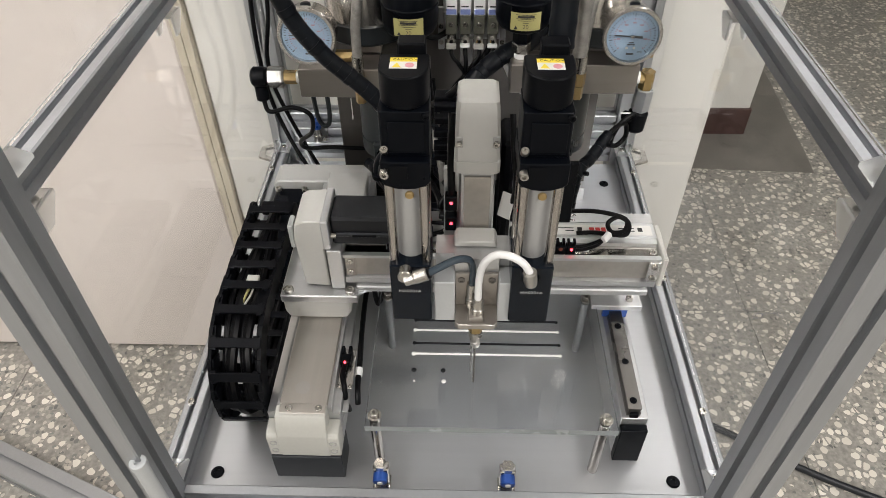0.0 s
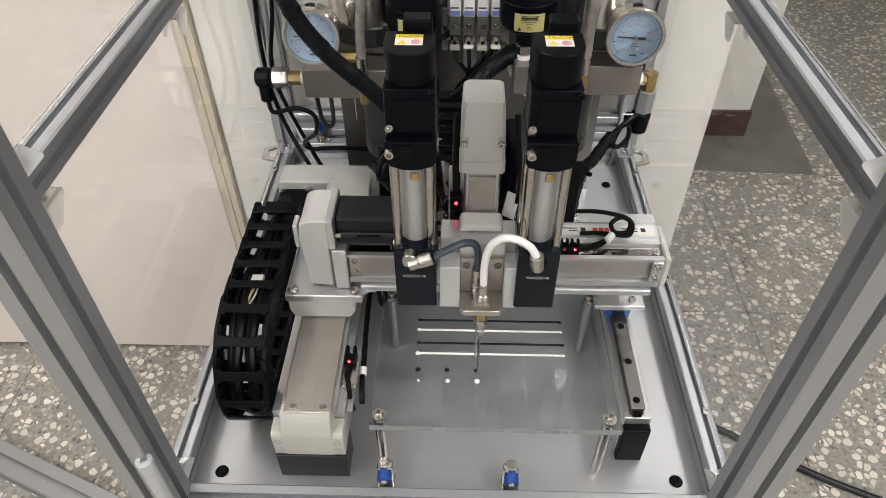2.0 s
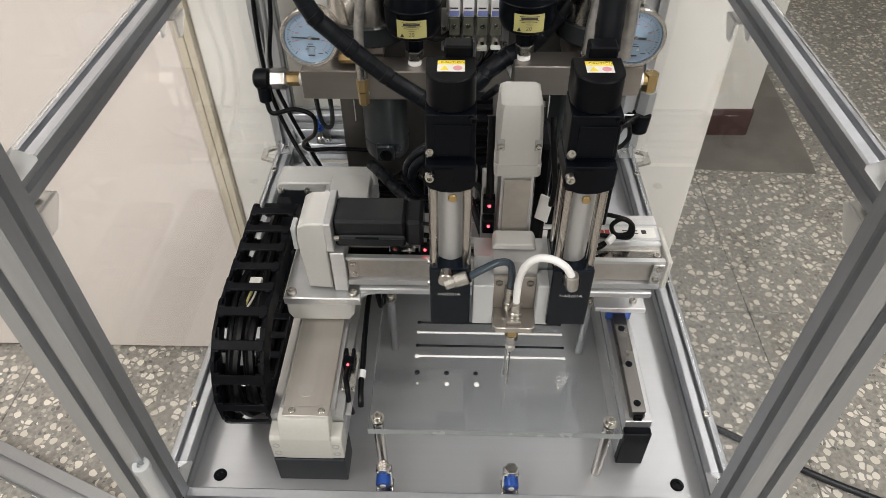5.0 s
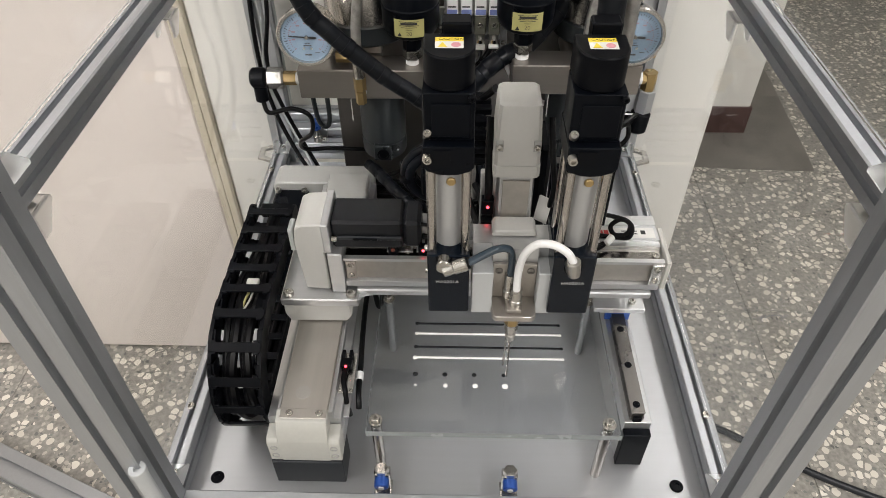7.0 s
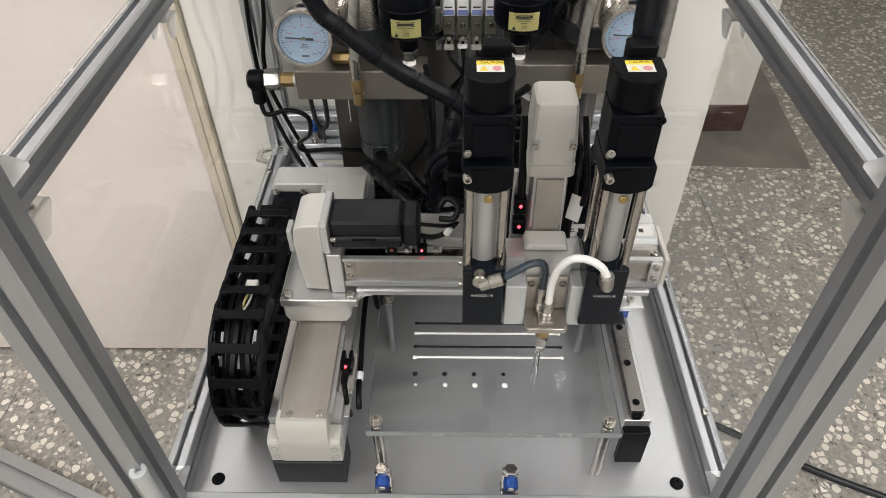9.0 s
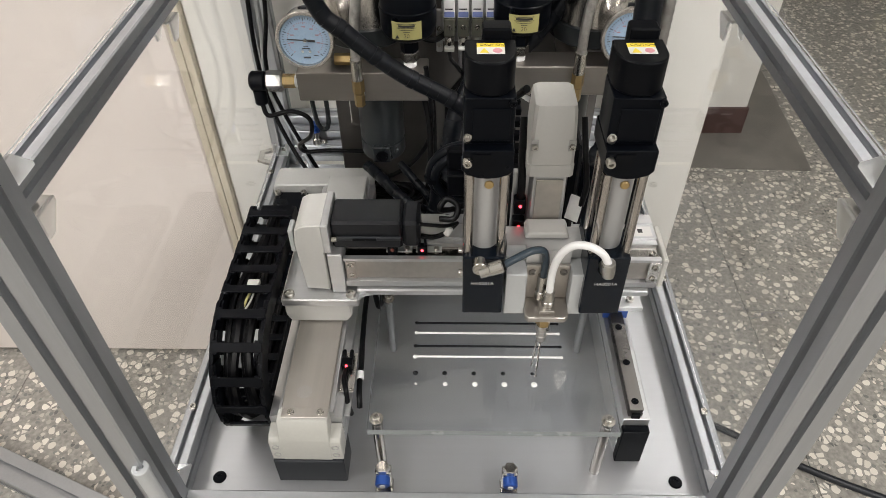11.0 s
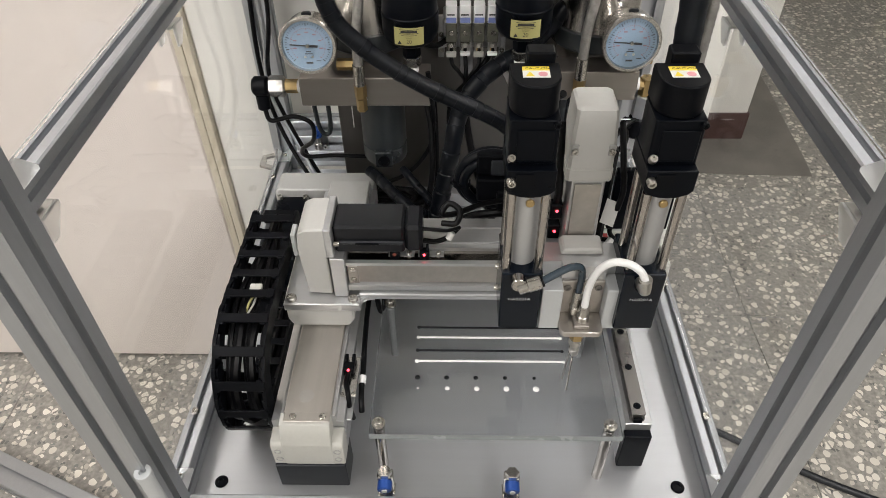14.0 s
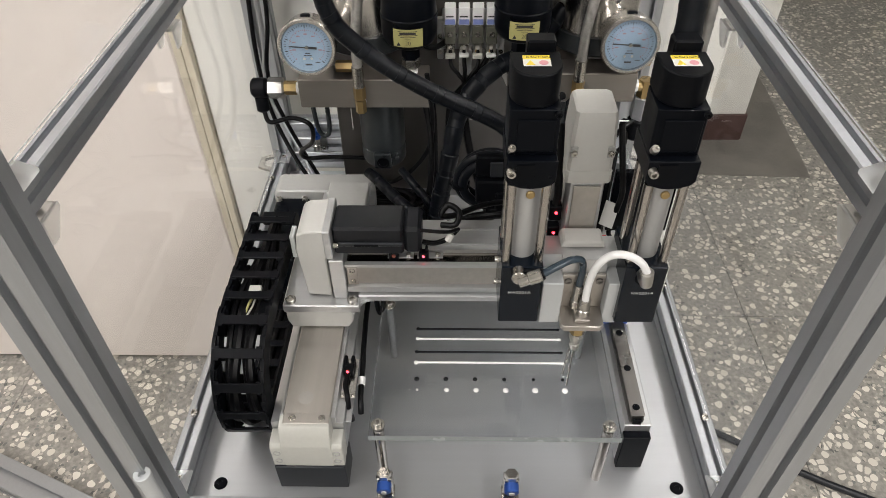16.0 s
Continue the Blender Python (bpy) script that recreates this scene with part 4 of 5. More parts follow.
    cross = rod((gx + (0.03 if sx < 0 else 0.012), MY + 0.014, zc + 0.034), (gx + (0.054 if sx < 0 else 0.036), MY + 0.014, zc + 0.034), 0.0078, 6)
    part("brass_bar", cross, BRASS, block, "brass cross fitting")
    return block


BRAID = material("braided_steel", (0.34, 0.33, 0.315), 0.4, 0.85, 0.4, 300, 0.6)


def gauge(gx, y, z):
    """A glycerine pressure gauge, its face tilted a little up."""
    root = thing("pressure_gauge", (gx, y, z), "steel pressure gauge with a pale blue dial", "gauge", "gauges")
    tilt = Matrix.Translation((gx, y, z)) @ Matrix.Rotation(radians(-6), 4, "X") @ Matrix.Scale(1.1, 4) @ Matrix.Translation((-gx, -y, -z))

    def leaned(name, bm, mat, label="", under=None):
        bmesh.ops.transform(bm, matrix=tilt, verts=bm.verts)
        return part(name, bm, mat, under or root, label)
    leaned("case", spun((gx, y + 0.033, z), (gx, y, z), [(0, 0), (0, 0.029), (0.1, 0.0315), (0.72, 0.0315), (0.74, 0.0335), (0.93, 0.0338), (1.0, 0.0325), (1.0, 0.0295), (0.86, 0.0287), (0.86, 0)], 48), STEEL, "polished steel case")
    dial = leaned("dial", spun((gx, y + 0.0044, z), (gx, y + 0.0036, z), [(0, 0.0286), (1, 0.0286), (1, 0)], 40), DIAL, "pale blue dial")
    ticks = bmesh.new()
    reds = bmesh.new()
    for k in range(41):
        a = radians(225 - 270 * k / 40)
        big = k % 5 == 0
        for bm, r0, r1, w in ((ticks, 0.0225 if big else 0.024, 0.0262, 0.0005 if big else 0.0003), (reds, 0.0185 if big else 0.0195, 0.0208, 0.0005 if big else 0.0003)):
            b = box(r0, r1, -0.0001, 0.0001, -w, w, 0)
            bmesh.ops.transform(b, matrix=Matrix.Translation((gx, y + 0.0033, z)) @ Matrix.Rotation(-a, 4, "Y"), verts=b.verts)
            merged(b, bm)
    leaned("outer_scale", ticks, INK, "", dial)
    leaned("inner_scale", reds, SCALERED, "fine red inner scale", dial)
    for k in range(1, 8):
        a = radians(225 - 270 * k / 8)
        leaned("red_figure_bar", box(gx + 0.0155 * math.cos(a) - 0.002, gx + 0.0155 * math.cos(a) + 0.002, y + 0.0032, y + 0.0034, z + 0.0155 * math.sin(a) - 0.0007, z + 0.0155 * math.sin(a) + 0.0007, 0), SCALERED, "", dial)
    for x0, x1, z0, z1 in ((-0.003, 0.003, -0.0075, -0.0066), (-0.0045, 0.0045, -0.0102, -0.0092), (-0.004, 0.004, -0.0215, -0.0195), (0.008, 0.0135, -0.0185, -0.0176)):
        leaned("print_bar", box(gx + x0, gx + x1, y + 0.0032, y + 0.0034, z + z0, z + z1, 0), INK, "", dial)
    for dx in (-0.0045, 0.004):
        leaned("dial_screw", spun((gx + dx, y + 0.0035, z - 0.0135), (gx + dx, y + 0.0028, z - 0.0135), [(0, 0.0016), (1, 0.0014)], 12), NICKEL, "", dial)
    needle = box(-0.0205, 0.011, -0.0004, 0.0004, -0.0006, 0.0006, 0)
    box(0.003, 0.0115, -0.0004, 0.0004, -0.0013, 0.0013, 0, needle)
    bmesh.ops.transform(needle, matrix=Matrix.Translation((gx, y + 0.0022, z)) @ Matrix.Rotation(radians(4), 4, "Y"), verts=needle.verts)
    leaned("needle", needle, INK, "black pointer")
    leaned("hub", spun((gx, y + 0.003, z), (gx, y + 0.0008, z), [(0, 0.0022), (1, 0.002)], 16), NICKEL)
    lens = leaned("glass", spun((gx, y + 0.0006, z), (gx, y + 0.0002, z), [(0, 0.0288), (1, 0.0288)], 32), PANE, "clear front glass")
    lens.visible_shadow = False
    leaned("fill_plug", spun((gx, y + 0.016, z + 0.0305), (gx, y + 0.016, z + 0.0345), [(0, 0.006), (0.7, 0.006), (1, 0.004)], 16), RUBBER)
    part("stem", rod((gx, y + 0.02, z - 0.034), (gx, y + 0.02, z - 0.0448), 0.0065, 14), WHITE, root, "white-taped stem")


fluid_unit(-1, -0.115, -0.203, -0.028, -0.181, 0.277)
fluid_unit(1, 0.165, 0.079, 0.2465, 0.226, 0.286)


def side_sensor(points, sx):
    """A pressure switch screwed into the end of a manifold block."""
    (x0, z0) = points
    y = 0.474
    root = thing("pressure_switch", (x0, y, z0), "pressure switch with brass fitting and black plug", "switch", "pressure switches")
    if sx < 0:
        part("tape", rod((x0 - 0.0005, y, z0), (x0 - 0.006, y, z0), 0.008, 14), WHITE, root)
        part("brass_hex", rod((x0 - 0.006, y, z0), (x0 - 0.022, y, z0), 0.0095, 6), BRASS, root, "brass hexagon")
        part("steel_hex", rod((x0 - 0.022, y, z0), (x0 - 0.046, y, z0), 0.0145, 6, chamfer=0.0025), NICKEL, root, "zinc-plated hexagon body")
        part("plug_head", rod((x0 - 0.046, y, z0), (x0 - 0.068, y, z0), 0.0135, 22, chamfer=0.003), BLACK, root, "black angled plug")
        part("plug_leg", rod((x0 - 0.058, y, z0 - 0.012), (x0 - 0.057, y - 0.004, z0 - 0.034), 0.009, 18, chamfer=0.002), BLACK, root)
        part("lead", tube([(x0 - 0.057, y - 0.004, z0 - 0.034), (x0 - 0.05, y - 0.008, z0 - 0.05), (x0 - 0.02, y, z0 - 0.048), (x0 + 0.004, y, z0 - 0.06), (x0 + 0.0, y + 0.01, z0 - 0.095), (x0 - 0.024, y + 0.03, z0 - 0.125), (x0 - 0.02, y + 0.04, z0 - 0.145), (x0 + 0.02, y + 0.05, z0 - 0.15), (x0 + 0.09, y + 0.06, z0 - 0.16)], 0.0033), CABLE, root, "black lead")
    else:
        part("tape", rod((x0 + 0.0005, y, z0), (x0 + 0.006, y, z0), 0.0085, 14), WHITE, root)
        part("brass_elbow", rod((x0 + 0.006, y, z0), (x0 + 0.024, y, z0), 0.0085, 8), BRASS, root, "brass elbow")
        part("brass_hex", rod((x0 + 0.017, y, z0 + 0.009), (x0 + 0.017, y, z0 - 0.016), 0.0098, 6), BRASS, root)
        part("steel_hex", rod((x0 + 0.017, y, z0 - 0.0165), (x0 + 0.016, y, z0 - 0.05), 0.0125, 6, chamfer=0.001), ALU, root, "zinc-plated hexagon body")
        part("plug_head", rod((x0 + 0.016, y, z0 - 0.0505), (x0 + 0.013, y - 0.002, z0 - 0.082), 0.0135, 22, chamfer=0.003), BLACK, root, "black round plug")
        part("plug_arm", rod((x0 + 0.012, y - 0.002, z0 - 0.062), (x0 - 0.006, y - 0.004, z0 - 0.058), 0.008, 16, chamfer=0.002), BLACK, root)
        part("white_tie", box(x0 - 0.012, x0 + 0.002, y - 0.012, y - 0.01, z0 - 0.05, z0 - 0.0485, 0.0003), WHITE, root, "white cable tie")


side_sensor((-0.2035, 0.276), -1)
side_sensor((0.247, 0.280), 1)

# valve bank
VZ = -0.028
valves = thing("valve_bank", (0.027, 0.52, 0.31), "bank of four small solenoid valves with plug leads", "valve bank")
part("manifold", box(-0.012, 0.068, 0.525, 0.5695, 0.335 + VZ, 0.375 + VZ, 0.0015), ALU_BRIGHT, valves, "aluminium valve manifold")
for k in range(4):
    x = 0.000 + 0.0185 * k
    vb = part("valve_body", box(x - 0.0075, x + 0.0075, 0.505, 0.5248, 0.352 + VZ, 0.377 + VZ, 0.001), SMOKEY, valves, "smoky translucent valve body")
    part("valve_coil", box(x - 0.0075, x + 0.0075, 0.507, 0.5248, 0.3772 + VZ, 0.402 + VZ, 0.001), WHITE, vb, "white coil cap")
    part("coil_print", box(x - 0.0066, x + 0.0066, 0.5062, 0.5069, 0.379 + VZ, 0.386 + VZ, 0), PALEBLUE, vb, "blue printed stripe")
    part("print_bar", box(x - 0.0055, x + 0.0045, 0.5062, 0.5069, 0.389 + VZ, 0.3905 + VZ, 0), INK, vb)
    part("override_screw", screw(x, 0.5048, 0.366 + VZ, 0.0034, (0, -1, 0), 0.002), NICKEL, vb, "small metal override screw")
    if k > 1:
        part("tube_fitting", rod((x, 0.514, 0.3518 + VZ), (x, 0.511, 0.338 + VZ), 0.0056, 16, chamfer=0.0008), BRASS, vb, "brass tube fitting")
        part("fitting_collar", rod((x, 0.5108, 0.3378 + VZ), (x, 0.509, 0.332 + VZ), 0.0062, 16, chamfer=0.001), WHITE, vb, "white release collar")
    part("coil_screw", screw(x, 0.5048, 0.3475 + VZ, 0.003, (0, -1, 0.3), 0.0015), NICKEL, vb)
    part("body_foot", box(x - 0.0062, x + 0.0062, 0.507, 0.5248, 0.338 + VZ, 0.3518 + VZ, 0.0012), NICKEL, vb, "bright metal valve foot")
    part("plug", box(x - 0.0068, x + 0.0068, 0.498, 0.5068, 0.3335 + VZ + 0.002 * (k % 2), 0.3395 + VZ, 0.001), WHITE if k % 2 else CREAM, vb, "white lead plug")
    part("plug_lead", tube([(x, 0.510, 0.345 + VZ), (x + 0.001, 0.500, 0.325 + VZ), (0.025 + (x - 0.028) * 0.5, 0.495, 0.285), (0.018, 0.50, 0.265), (-0.002, 0.505, 0.23), (-0.005, 0.51, 0.16)], 0.0028, 8), CABLE, vb)

for x0, x1 in ((-0.0185, -0.0095), (0.0655, 0.0745)):
    ear = part("bracket_ear", box(x0, x1, 0.528, 0.532, 0.29, 0.352, 0.0015), ALU_BRIGHT, valves, "grey metal mounting ear")
    for z in (0.302, 0.325):
        part("ear_screw", screw((x0 + x1) / 2, 0.528, z, 0.0034, (0, -1, 0), 0.003), NICKEL, ear)
part("lower_block", box(0.012, 0.03, 0.515, 0.5695, 0.272, 0.312, 0.001), ALU_BRIGHT, valves, "small aluminium port block")

# loose cables and bundles at the back
def cord(name, pts, r, mat, label, category="cable"):
    return solid(name, tube(pts, r, 10), mat, label, category, "", "", pts[0])


def wrapped(pts, r, label):
    """A cable bundle in spiral wrap: a smooth core with overlapping bands and tie heads."""
    ob = solid("wrapped_cable", tube(pts, r, 14), RUBBER, label, "cable", "", "", pts[0])
    line = curve_points(pts, 10)
    run, k = 0.0, 0
    for p, q in zip(line, line[1:]):
        run += (q - p).length
        if run > r * 2.6:
            run = 0.0
            w = (q - p).normalized()
            part("wrap_band", spun(p - w * r * 1.05, p + w * r * 1.05, [(0, r * 1.0), (0.05, r * 1.06), (0.9, r * 1.09), (0.95, r * 1.0)], 16), RUBBER, ob)
            if k % 3 == 1:
                part("tie_head", rod(p + Vector((r * 0.7, -r * 0.8, 0)), p + Vector((r * 1.3, -r * 1.3, 0.002)), 0.003, 6), BLACK, ob, "black cable tie head")
            k += 1
    return ob


wrapped([(-0.03, 0.395, 0.0125), (-0.026, 0.398, 0.05), (-0.022, 0.4, 0.097), (-0.01, 0.41, 0.154), (0.002, 0.42, 0.214), (0.011, 0.44, 0.251), (0.032, 0.46, 0.282), (0.065, 0.48, 0.304), (0.104, 0.5, 0.318), (0.15, 0.515, 0.37)], 0.0118, "spiral-wrapped black cable bundle rising to the valves")
wrapped([(-0.12, 0.452, 0.15), (-0.106, 0.436, 0.149), (-0.08, 0.406, 0.142), (-0.046, 0.37, 0.128), (-0.03, 0.35, 0.08), (-0.028, 0.345, 0.012)], 0.0078, "taped black cable bundle under the filter")
wrapped([(-0.072, 0.462, 0.146), (-0.064, 0.452, 0.143), (-0.053, 0.44, 0.136), (-0.028, 0.42, 0.112), (-0.012, 0.405, 0.06), (-0.008, 0.4, 0.01)], 0.0058, "taped black cable bundle behind the motor")
cord("loop_cable", [(-0.03, 0.45, 0.31), (-0.027, 0.45, 0.279), (-0.025, 0.48, 0.216), (-0.033, 0.5, 0.159), (-0.056, 0.5, 0.122), (-0.083, 0.5, 0.1), (-0.115, 0.515, 0.075), (-0.14, 0.54, 0.03), (-0.15, 0.545, 0.005)], 0.0034, CABLE, "thin black cable bowed before the back panel")
for cx, cy, rx, ry in ((-0.085, 0.525, 0.052, 0.022), (-0.1, 0.53, 0.04, 0.02)):
    cord("coiled_cable", [(cx + (rx + 0.003 * math.sin(1.3 * k)) * math.cos(k * 0.7), cy + ry * math.sin(k * 0.7), 0.006 + 0.04 * k / 34) for k in range(35)], 0.0055, CABLE, "thick coil of black cable lying before the back panel")
cord("loop_cable", [(-0.01, 0.335, 0.12), (0.006, 0.33, 0.15), (0.024, 0.32, 0.173), (0.053, 0.31, 0.188), (0.09, 0.31, 0.19), (0.14, 0.32, 0.18), (0.2, 0.34, 0.12), (0.21, 0.35, 0.006)], 0.0058, CABLE, "black cable arching behind the cross axis")
cord("loop_cable", [(-0.13, 0.52, 0.045), (-0.09, 0.51, 0.035), (-0.05, 0.505, 0.05), (-0.025, 0.50, 0.1), (-0.022, 0.497, 0.18), (-0.025, 0.50, 0.26)], 0.0032, CABLE, "thin black cable looping up the back panel")
cord("loop_cable", [(-0.28, 0.6, 0.62), (-0.285, 0.59, 0.4), (-0.29, 0.58, 0.25), (-0.275, 0.57, 0.15), (-0.22, 0.53, 0.06), (-0.15, 0.5, 0.02), (-0.08, 0.48, 0.006)], 0.0034, CABLE, "black cable running down the corner post")
cord("loop_cable", [(-0.272, 0.6, 0.62), (-0.262, 0.585, 0.36), (-0.275, 0.57, 0.25), (-0.262, 0.56, 0.18), (-0.2, 0.54, 0.04), (-0.14, 0.5, 0.006)], 0.0032, CABLE, "black cable running down to the base")
cord("grey_conduit", [(-0.283, 0.61, 0.5), (-0.28, 0.6, 0.3), (-0.285, 0.59, 0.2), (-0.24, 0.56, 0.1), (-0.2, 0.52, 0.02)], 0.004, ALU, "pale grey conduit beside the corner post")
cord("hose_loop", [(-0.21, 0.545, 0.23), (-0.205, 0.54, 0.17), (-0.195, 0.54, 0.155), (-0.187, 0.54, 0.17), (-0.188, 0.545, 0.235)], 0.0036, GUNMETAL, "clear grey hose hanging in a loop")
cord("coiled_cable", [(0.0, 0.40, 0.006), (-0.06, 0.42, 0.006), (-0.09, 0.40, 0.008), (-0.07, 0.375, 0.01), (-0.02, 0.37, 0.012), (0.02, 0.39, 0.014), (0.0, 0.42, 0.018), (-0.06, 0.43, 0.02), (-0.085, 0.40, 0.022), (-0.05, 0.37, 0.026), (0.0, 0.36, 0.03)], 0.0055, CABLE, "coil of black cable lying on the base plate")
cord("sensor_coil", [(0.15, 0.235, 0.2120), (0.17, 0.235, 0.2135), (0.19, 0.232, 0.2135), (0.206, 0.23, 0.2155), (0.208, 0.236, 0.2275), (0.196, 0.24, 0.2335), (0.185, 0.238, 0.2255), (0.19, 0.233, 0.2165), (0.204, 0.233, 0.2185), (0.205, 0.238, 0.2305), (0.19, 0.243, 0.2345), (0.165, 0.25, 0.2335), (0.13, 0.26, 0.2235), (0.1, 0.28, 0.2075)], 0.0027, CABLE, "small coil of black sensor cable on the axis")
wrapped([(0.158, 0.345, 0.01), (0.16, 0.352, 0.1), (0.166, 0.36, 0.198), (0.188, 0.39, 0.207), (0.202, 0.41, 0.213), (0.215, 0.43, 0.217)], 0.0078, "taped black cable bundle rising from the base")
cord("loop_cable", [(0.215, 0.43, 0.217), (0.23, 0.445, 0.222), (0.243, 0.455, 0.218), (0.246, 0.455, 0.198), (0.234, 0.45, 0.186), (0.224, 0.445, 0.195), (0.232, 0.45, 0.218), (0.25, 0.462, 0.228), (0.262, 0.47, 0.226)], 0.0034, CABLE, "black lead tied into a small loop")
wrapped([(-0.125, 0.40, 0.009), (-0.13, 0.40, 0.06), (-0.115, 0.395, 0.10), (-0.085, 0.39, 0.115), (-0.05, 0.385, 0.10), (-0.02, 0.38, 0.06), (0.0, 0.375, 0.009)], 0.009, "thick black cable bundle arching behind the motor")
wrapped([(-0.10, 0.345, 0.0085), (-0.11, 0.35, 0.05), (-0.09, 0.36, 0.09), (-0.06, 0.375, 0.105), (-0.045, 0.40, 0.11), (-0.03, 0.41, 0.09)], 0.0085, "taped black cable bundle curving behind the motor")
cord("loop_cable", [(-0.16, 0.52, 0.004), (-0.13, 0.48, 0.03), (-0.1, 0.44, 0.045), (-0.06, 0.42, 0.03), (-0.02, 0.42, 0.004)], 0.004, CABLE, "black cable bowed over the base plate")
cord("loop_cable", [(0.09, 0.40, 0.004), (0.07, 0.42, 0.05), (0.05, 0.44, 0.11), (0.03, 0.47, 0.17), (0.02, 0.50, 0.22)], 0.0055, CABLE, "black cable rising beside the bundle")
for x, y, z in ((-0.055, 0.40, 0.03), (0.02, 0.385, 0.012), (-0.105, 0.425, 0.012)):
    cord("coiled_cable", [(x + (0.03 + 0.004 * math.sin(k)) * math.cos(k * 0.7), y + 0.026 * math.sin(k * 0.7), 0.005 + z * k / 26) for k in range(27)], 0.0045, CABLE, "coil of black cable lying on the base plate")
cord("grey_tube", [(0.075, 0.53, 0.27), (0.095, 0.525, 0.235), (0.125, 0.52, 0.215), (0.16, 0.515, 0.212), (0.19, 0.51, 0.23), (0.205, 0.51, 0.265)], 0.0042, WHITE, "pale plastic tube curving under the steel block")
cord("loop_cable", [(-0.06, 0.52, 0.285), (-0.04, 0.50, 0.25), (-0.028, 0.47, 0.2), (-0.03, 0.44, 0.13), (-0.05, 0.42, 0.05), (-0.06, 0.41, 0.005)], 0.0045, CABLE, "black cable hanging before the back panel")
cord("loop_cable", [(0.01, 0.53, 0.33), (-0.02, 0.515, 0.315), (-0.045, 0.51, 0.325), (-0.06, 0.515, 0.335)], 0.004, CABLE, "black cable looping below the valves")
cord("loop_cable", [(0.06, 0.53, 0.33), (0.05, 0.51, 0.30), (0.03, 0.495, 0.275), (0.01, 0.48, 0.25), (0.002, 0.455, 0.2)], 0.004, CABLE, "black cable dropping from the valves")

for sx in (-1, 1):
    x = sx * 0.327
    ear = extruded([(x, 0.632), (x + sx * 0.024, 0.642), (x + sx * 0.024, 0.672), (x, 0.682), (x, 0.674), (x + sx * 0.015, 0.667), (x + sx * 0.015, 0.648), (x, 0.641)], "z", 0.016, 0.021)
    solid("lifting_ear", ear, STEEL, "bent steel lifting ear on the frame's side", "bracket", "", "lifting ears")


# ---- moving cross carriage ----
zaxis = thing("z_axis_unit", (0, 0, 0), "upright drive unit with a pale grey cover riding the cross axis", "linear axis")
part("saddle", box(-0.032, 0.036, 0.2735, 0.30, 0.17, 0.2145, 0.001), ALU_BRIGHT, zaxis)
part("saddle_top", box(-0.032, 0.036, 0.17, 0.203, 0.2146, 0.235, 0.001), ALU_BRIGHT, zaxis)
part("column", extruded([(-0.017, 0.152), (0.013, 0.152), (0.015, 0.156), (0.015, 0.19), (-0.019, 0.19), (-0.019, 0.156)], "z", 0.215, 0.363), ALU_BRIGHT, zaxis, "aluminium slide column")
part("column_strip", box(-0.0145, 0.0105, 0.1495, 0.1515, 0.262, 0.357, 0.0004), STRIP, zaxis, "steel cover strip")
cover = bmesh.new()
rows = [(0.3635, 0.0212, 0.147, 0.192), (0.376, 0.0212, 0.1468, 0.193), (0.3763, 0.0205, 0.1475, 0.192), (0.404, 0.0200, 0.148, 0.192), (0.430, 0.0185, 0.151, 0.192), (0.4345, 0.0178, 0.1525, 0.191), (0.4365, 0.0155, 0.155, 0.189)]
rings = []
for z, hx, y0, y1 in rows:
    c = 0.0028
    rings.append([cover.verts.new((-0.003 + u, v, z)) for u, v in ((-hx + c, y0), (hx - c, y0), (hx, y0 + c), (hx, y1 - c), (hx - c, y1), (-hx + c, y1), (-hx, y1 - c), (-hx, y0 + c))])
for a, b in zip(rings, rings[1:]):
    for k in range(8):
        cover.faces.new((a[k], a[(k + 1) % 8], b[(k + 1) % 8], b[k]))
cover.faces.new(rings[0])
cover.faces.new(rings[-1])
part("cover", cover, GREYCOVER, zaxis, "pale grey drive cover")
for x in (-0.0195, 0.0135):
    # Raised darker box gives the shade of a screw pocket in the cover.
    part("pocket_shade", box(x - 0.0034, x + 0.0034, 0.1465, 0.1481, 0.3915, 0.4035, 0.001), HOUSING, zaxis)
    part("cover_screw", screw(x, 0.1466, 0.397, 0.003, (0, -1, 0), 0.003), NICKEL, zaxis)
part("drive_motor", box(-0.018, 0.012, 0.1935, 0.232, 0.31, 0.405, 0.004), BLACK_PAINT, zaxis, "black drive motor behind the column")
part("sensor_strip", box(-0.034, -0.018, 0.168, 0.176, 0.225, 0.352, 0.0008), ALU_BRIGHT, zaxis)
for z in (0.292, 0.318):
    zs = part("sensor", box(-0.0325, -0.021, 0.157, 0.1678, z - 0.009, z + 0.009, 0.001), BLACK, zaxis, "black photo sensor")
    lamp(zs, (-0.0265, 0.1572, z + 0.002), (0, -1, 0.2))
part("sensor_lead", tube([(-0.0265, 0.162, 0.327), (-0.0265, 0.16, 0.345), (-0.027, 0.17, 0.37), (-0.026, 0.19, 0.40)], 0.0038), CABLE, zaxis)
part("tag_lead", tube([(0.03, 0.19, 0.40), (0.032, 0.17, 0.37), (0.036, 0.165, 0.34), (0.034, 0.165, 0.315)], 0.003), CABLE, zaxis)
tag = box(0.024, 0.0255, 0.162, 0.176, 0.296, 0.322, 0.0002)
bmesh.ops.rotate(tag, verts=tag.verts, cent=(0.03, 0.17, 0.31), matrix=Matrix.Rotation(radians(55), 3, "Z") @ Matrix.Rotation(radians(20), 3, "Y"))
part("paper_tag", tag, PAPER, zaxis, "white paper cable tag")
part("carrier_plate", box(0.036, 0.10, 0.196, 0.202, 0.262, 0.34, 0.001), BLACK_PAINT, zaxis)
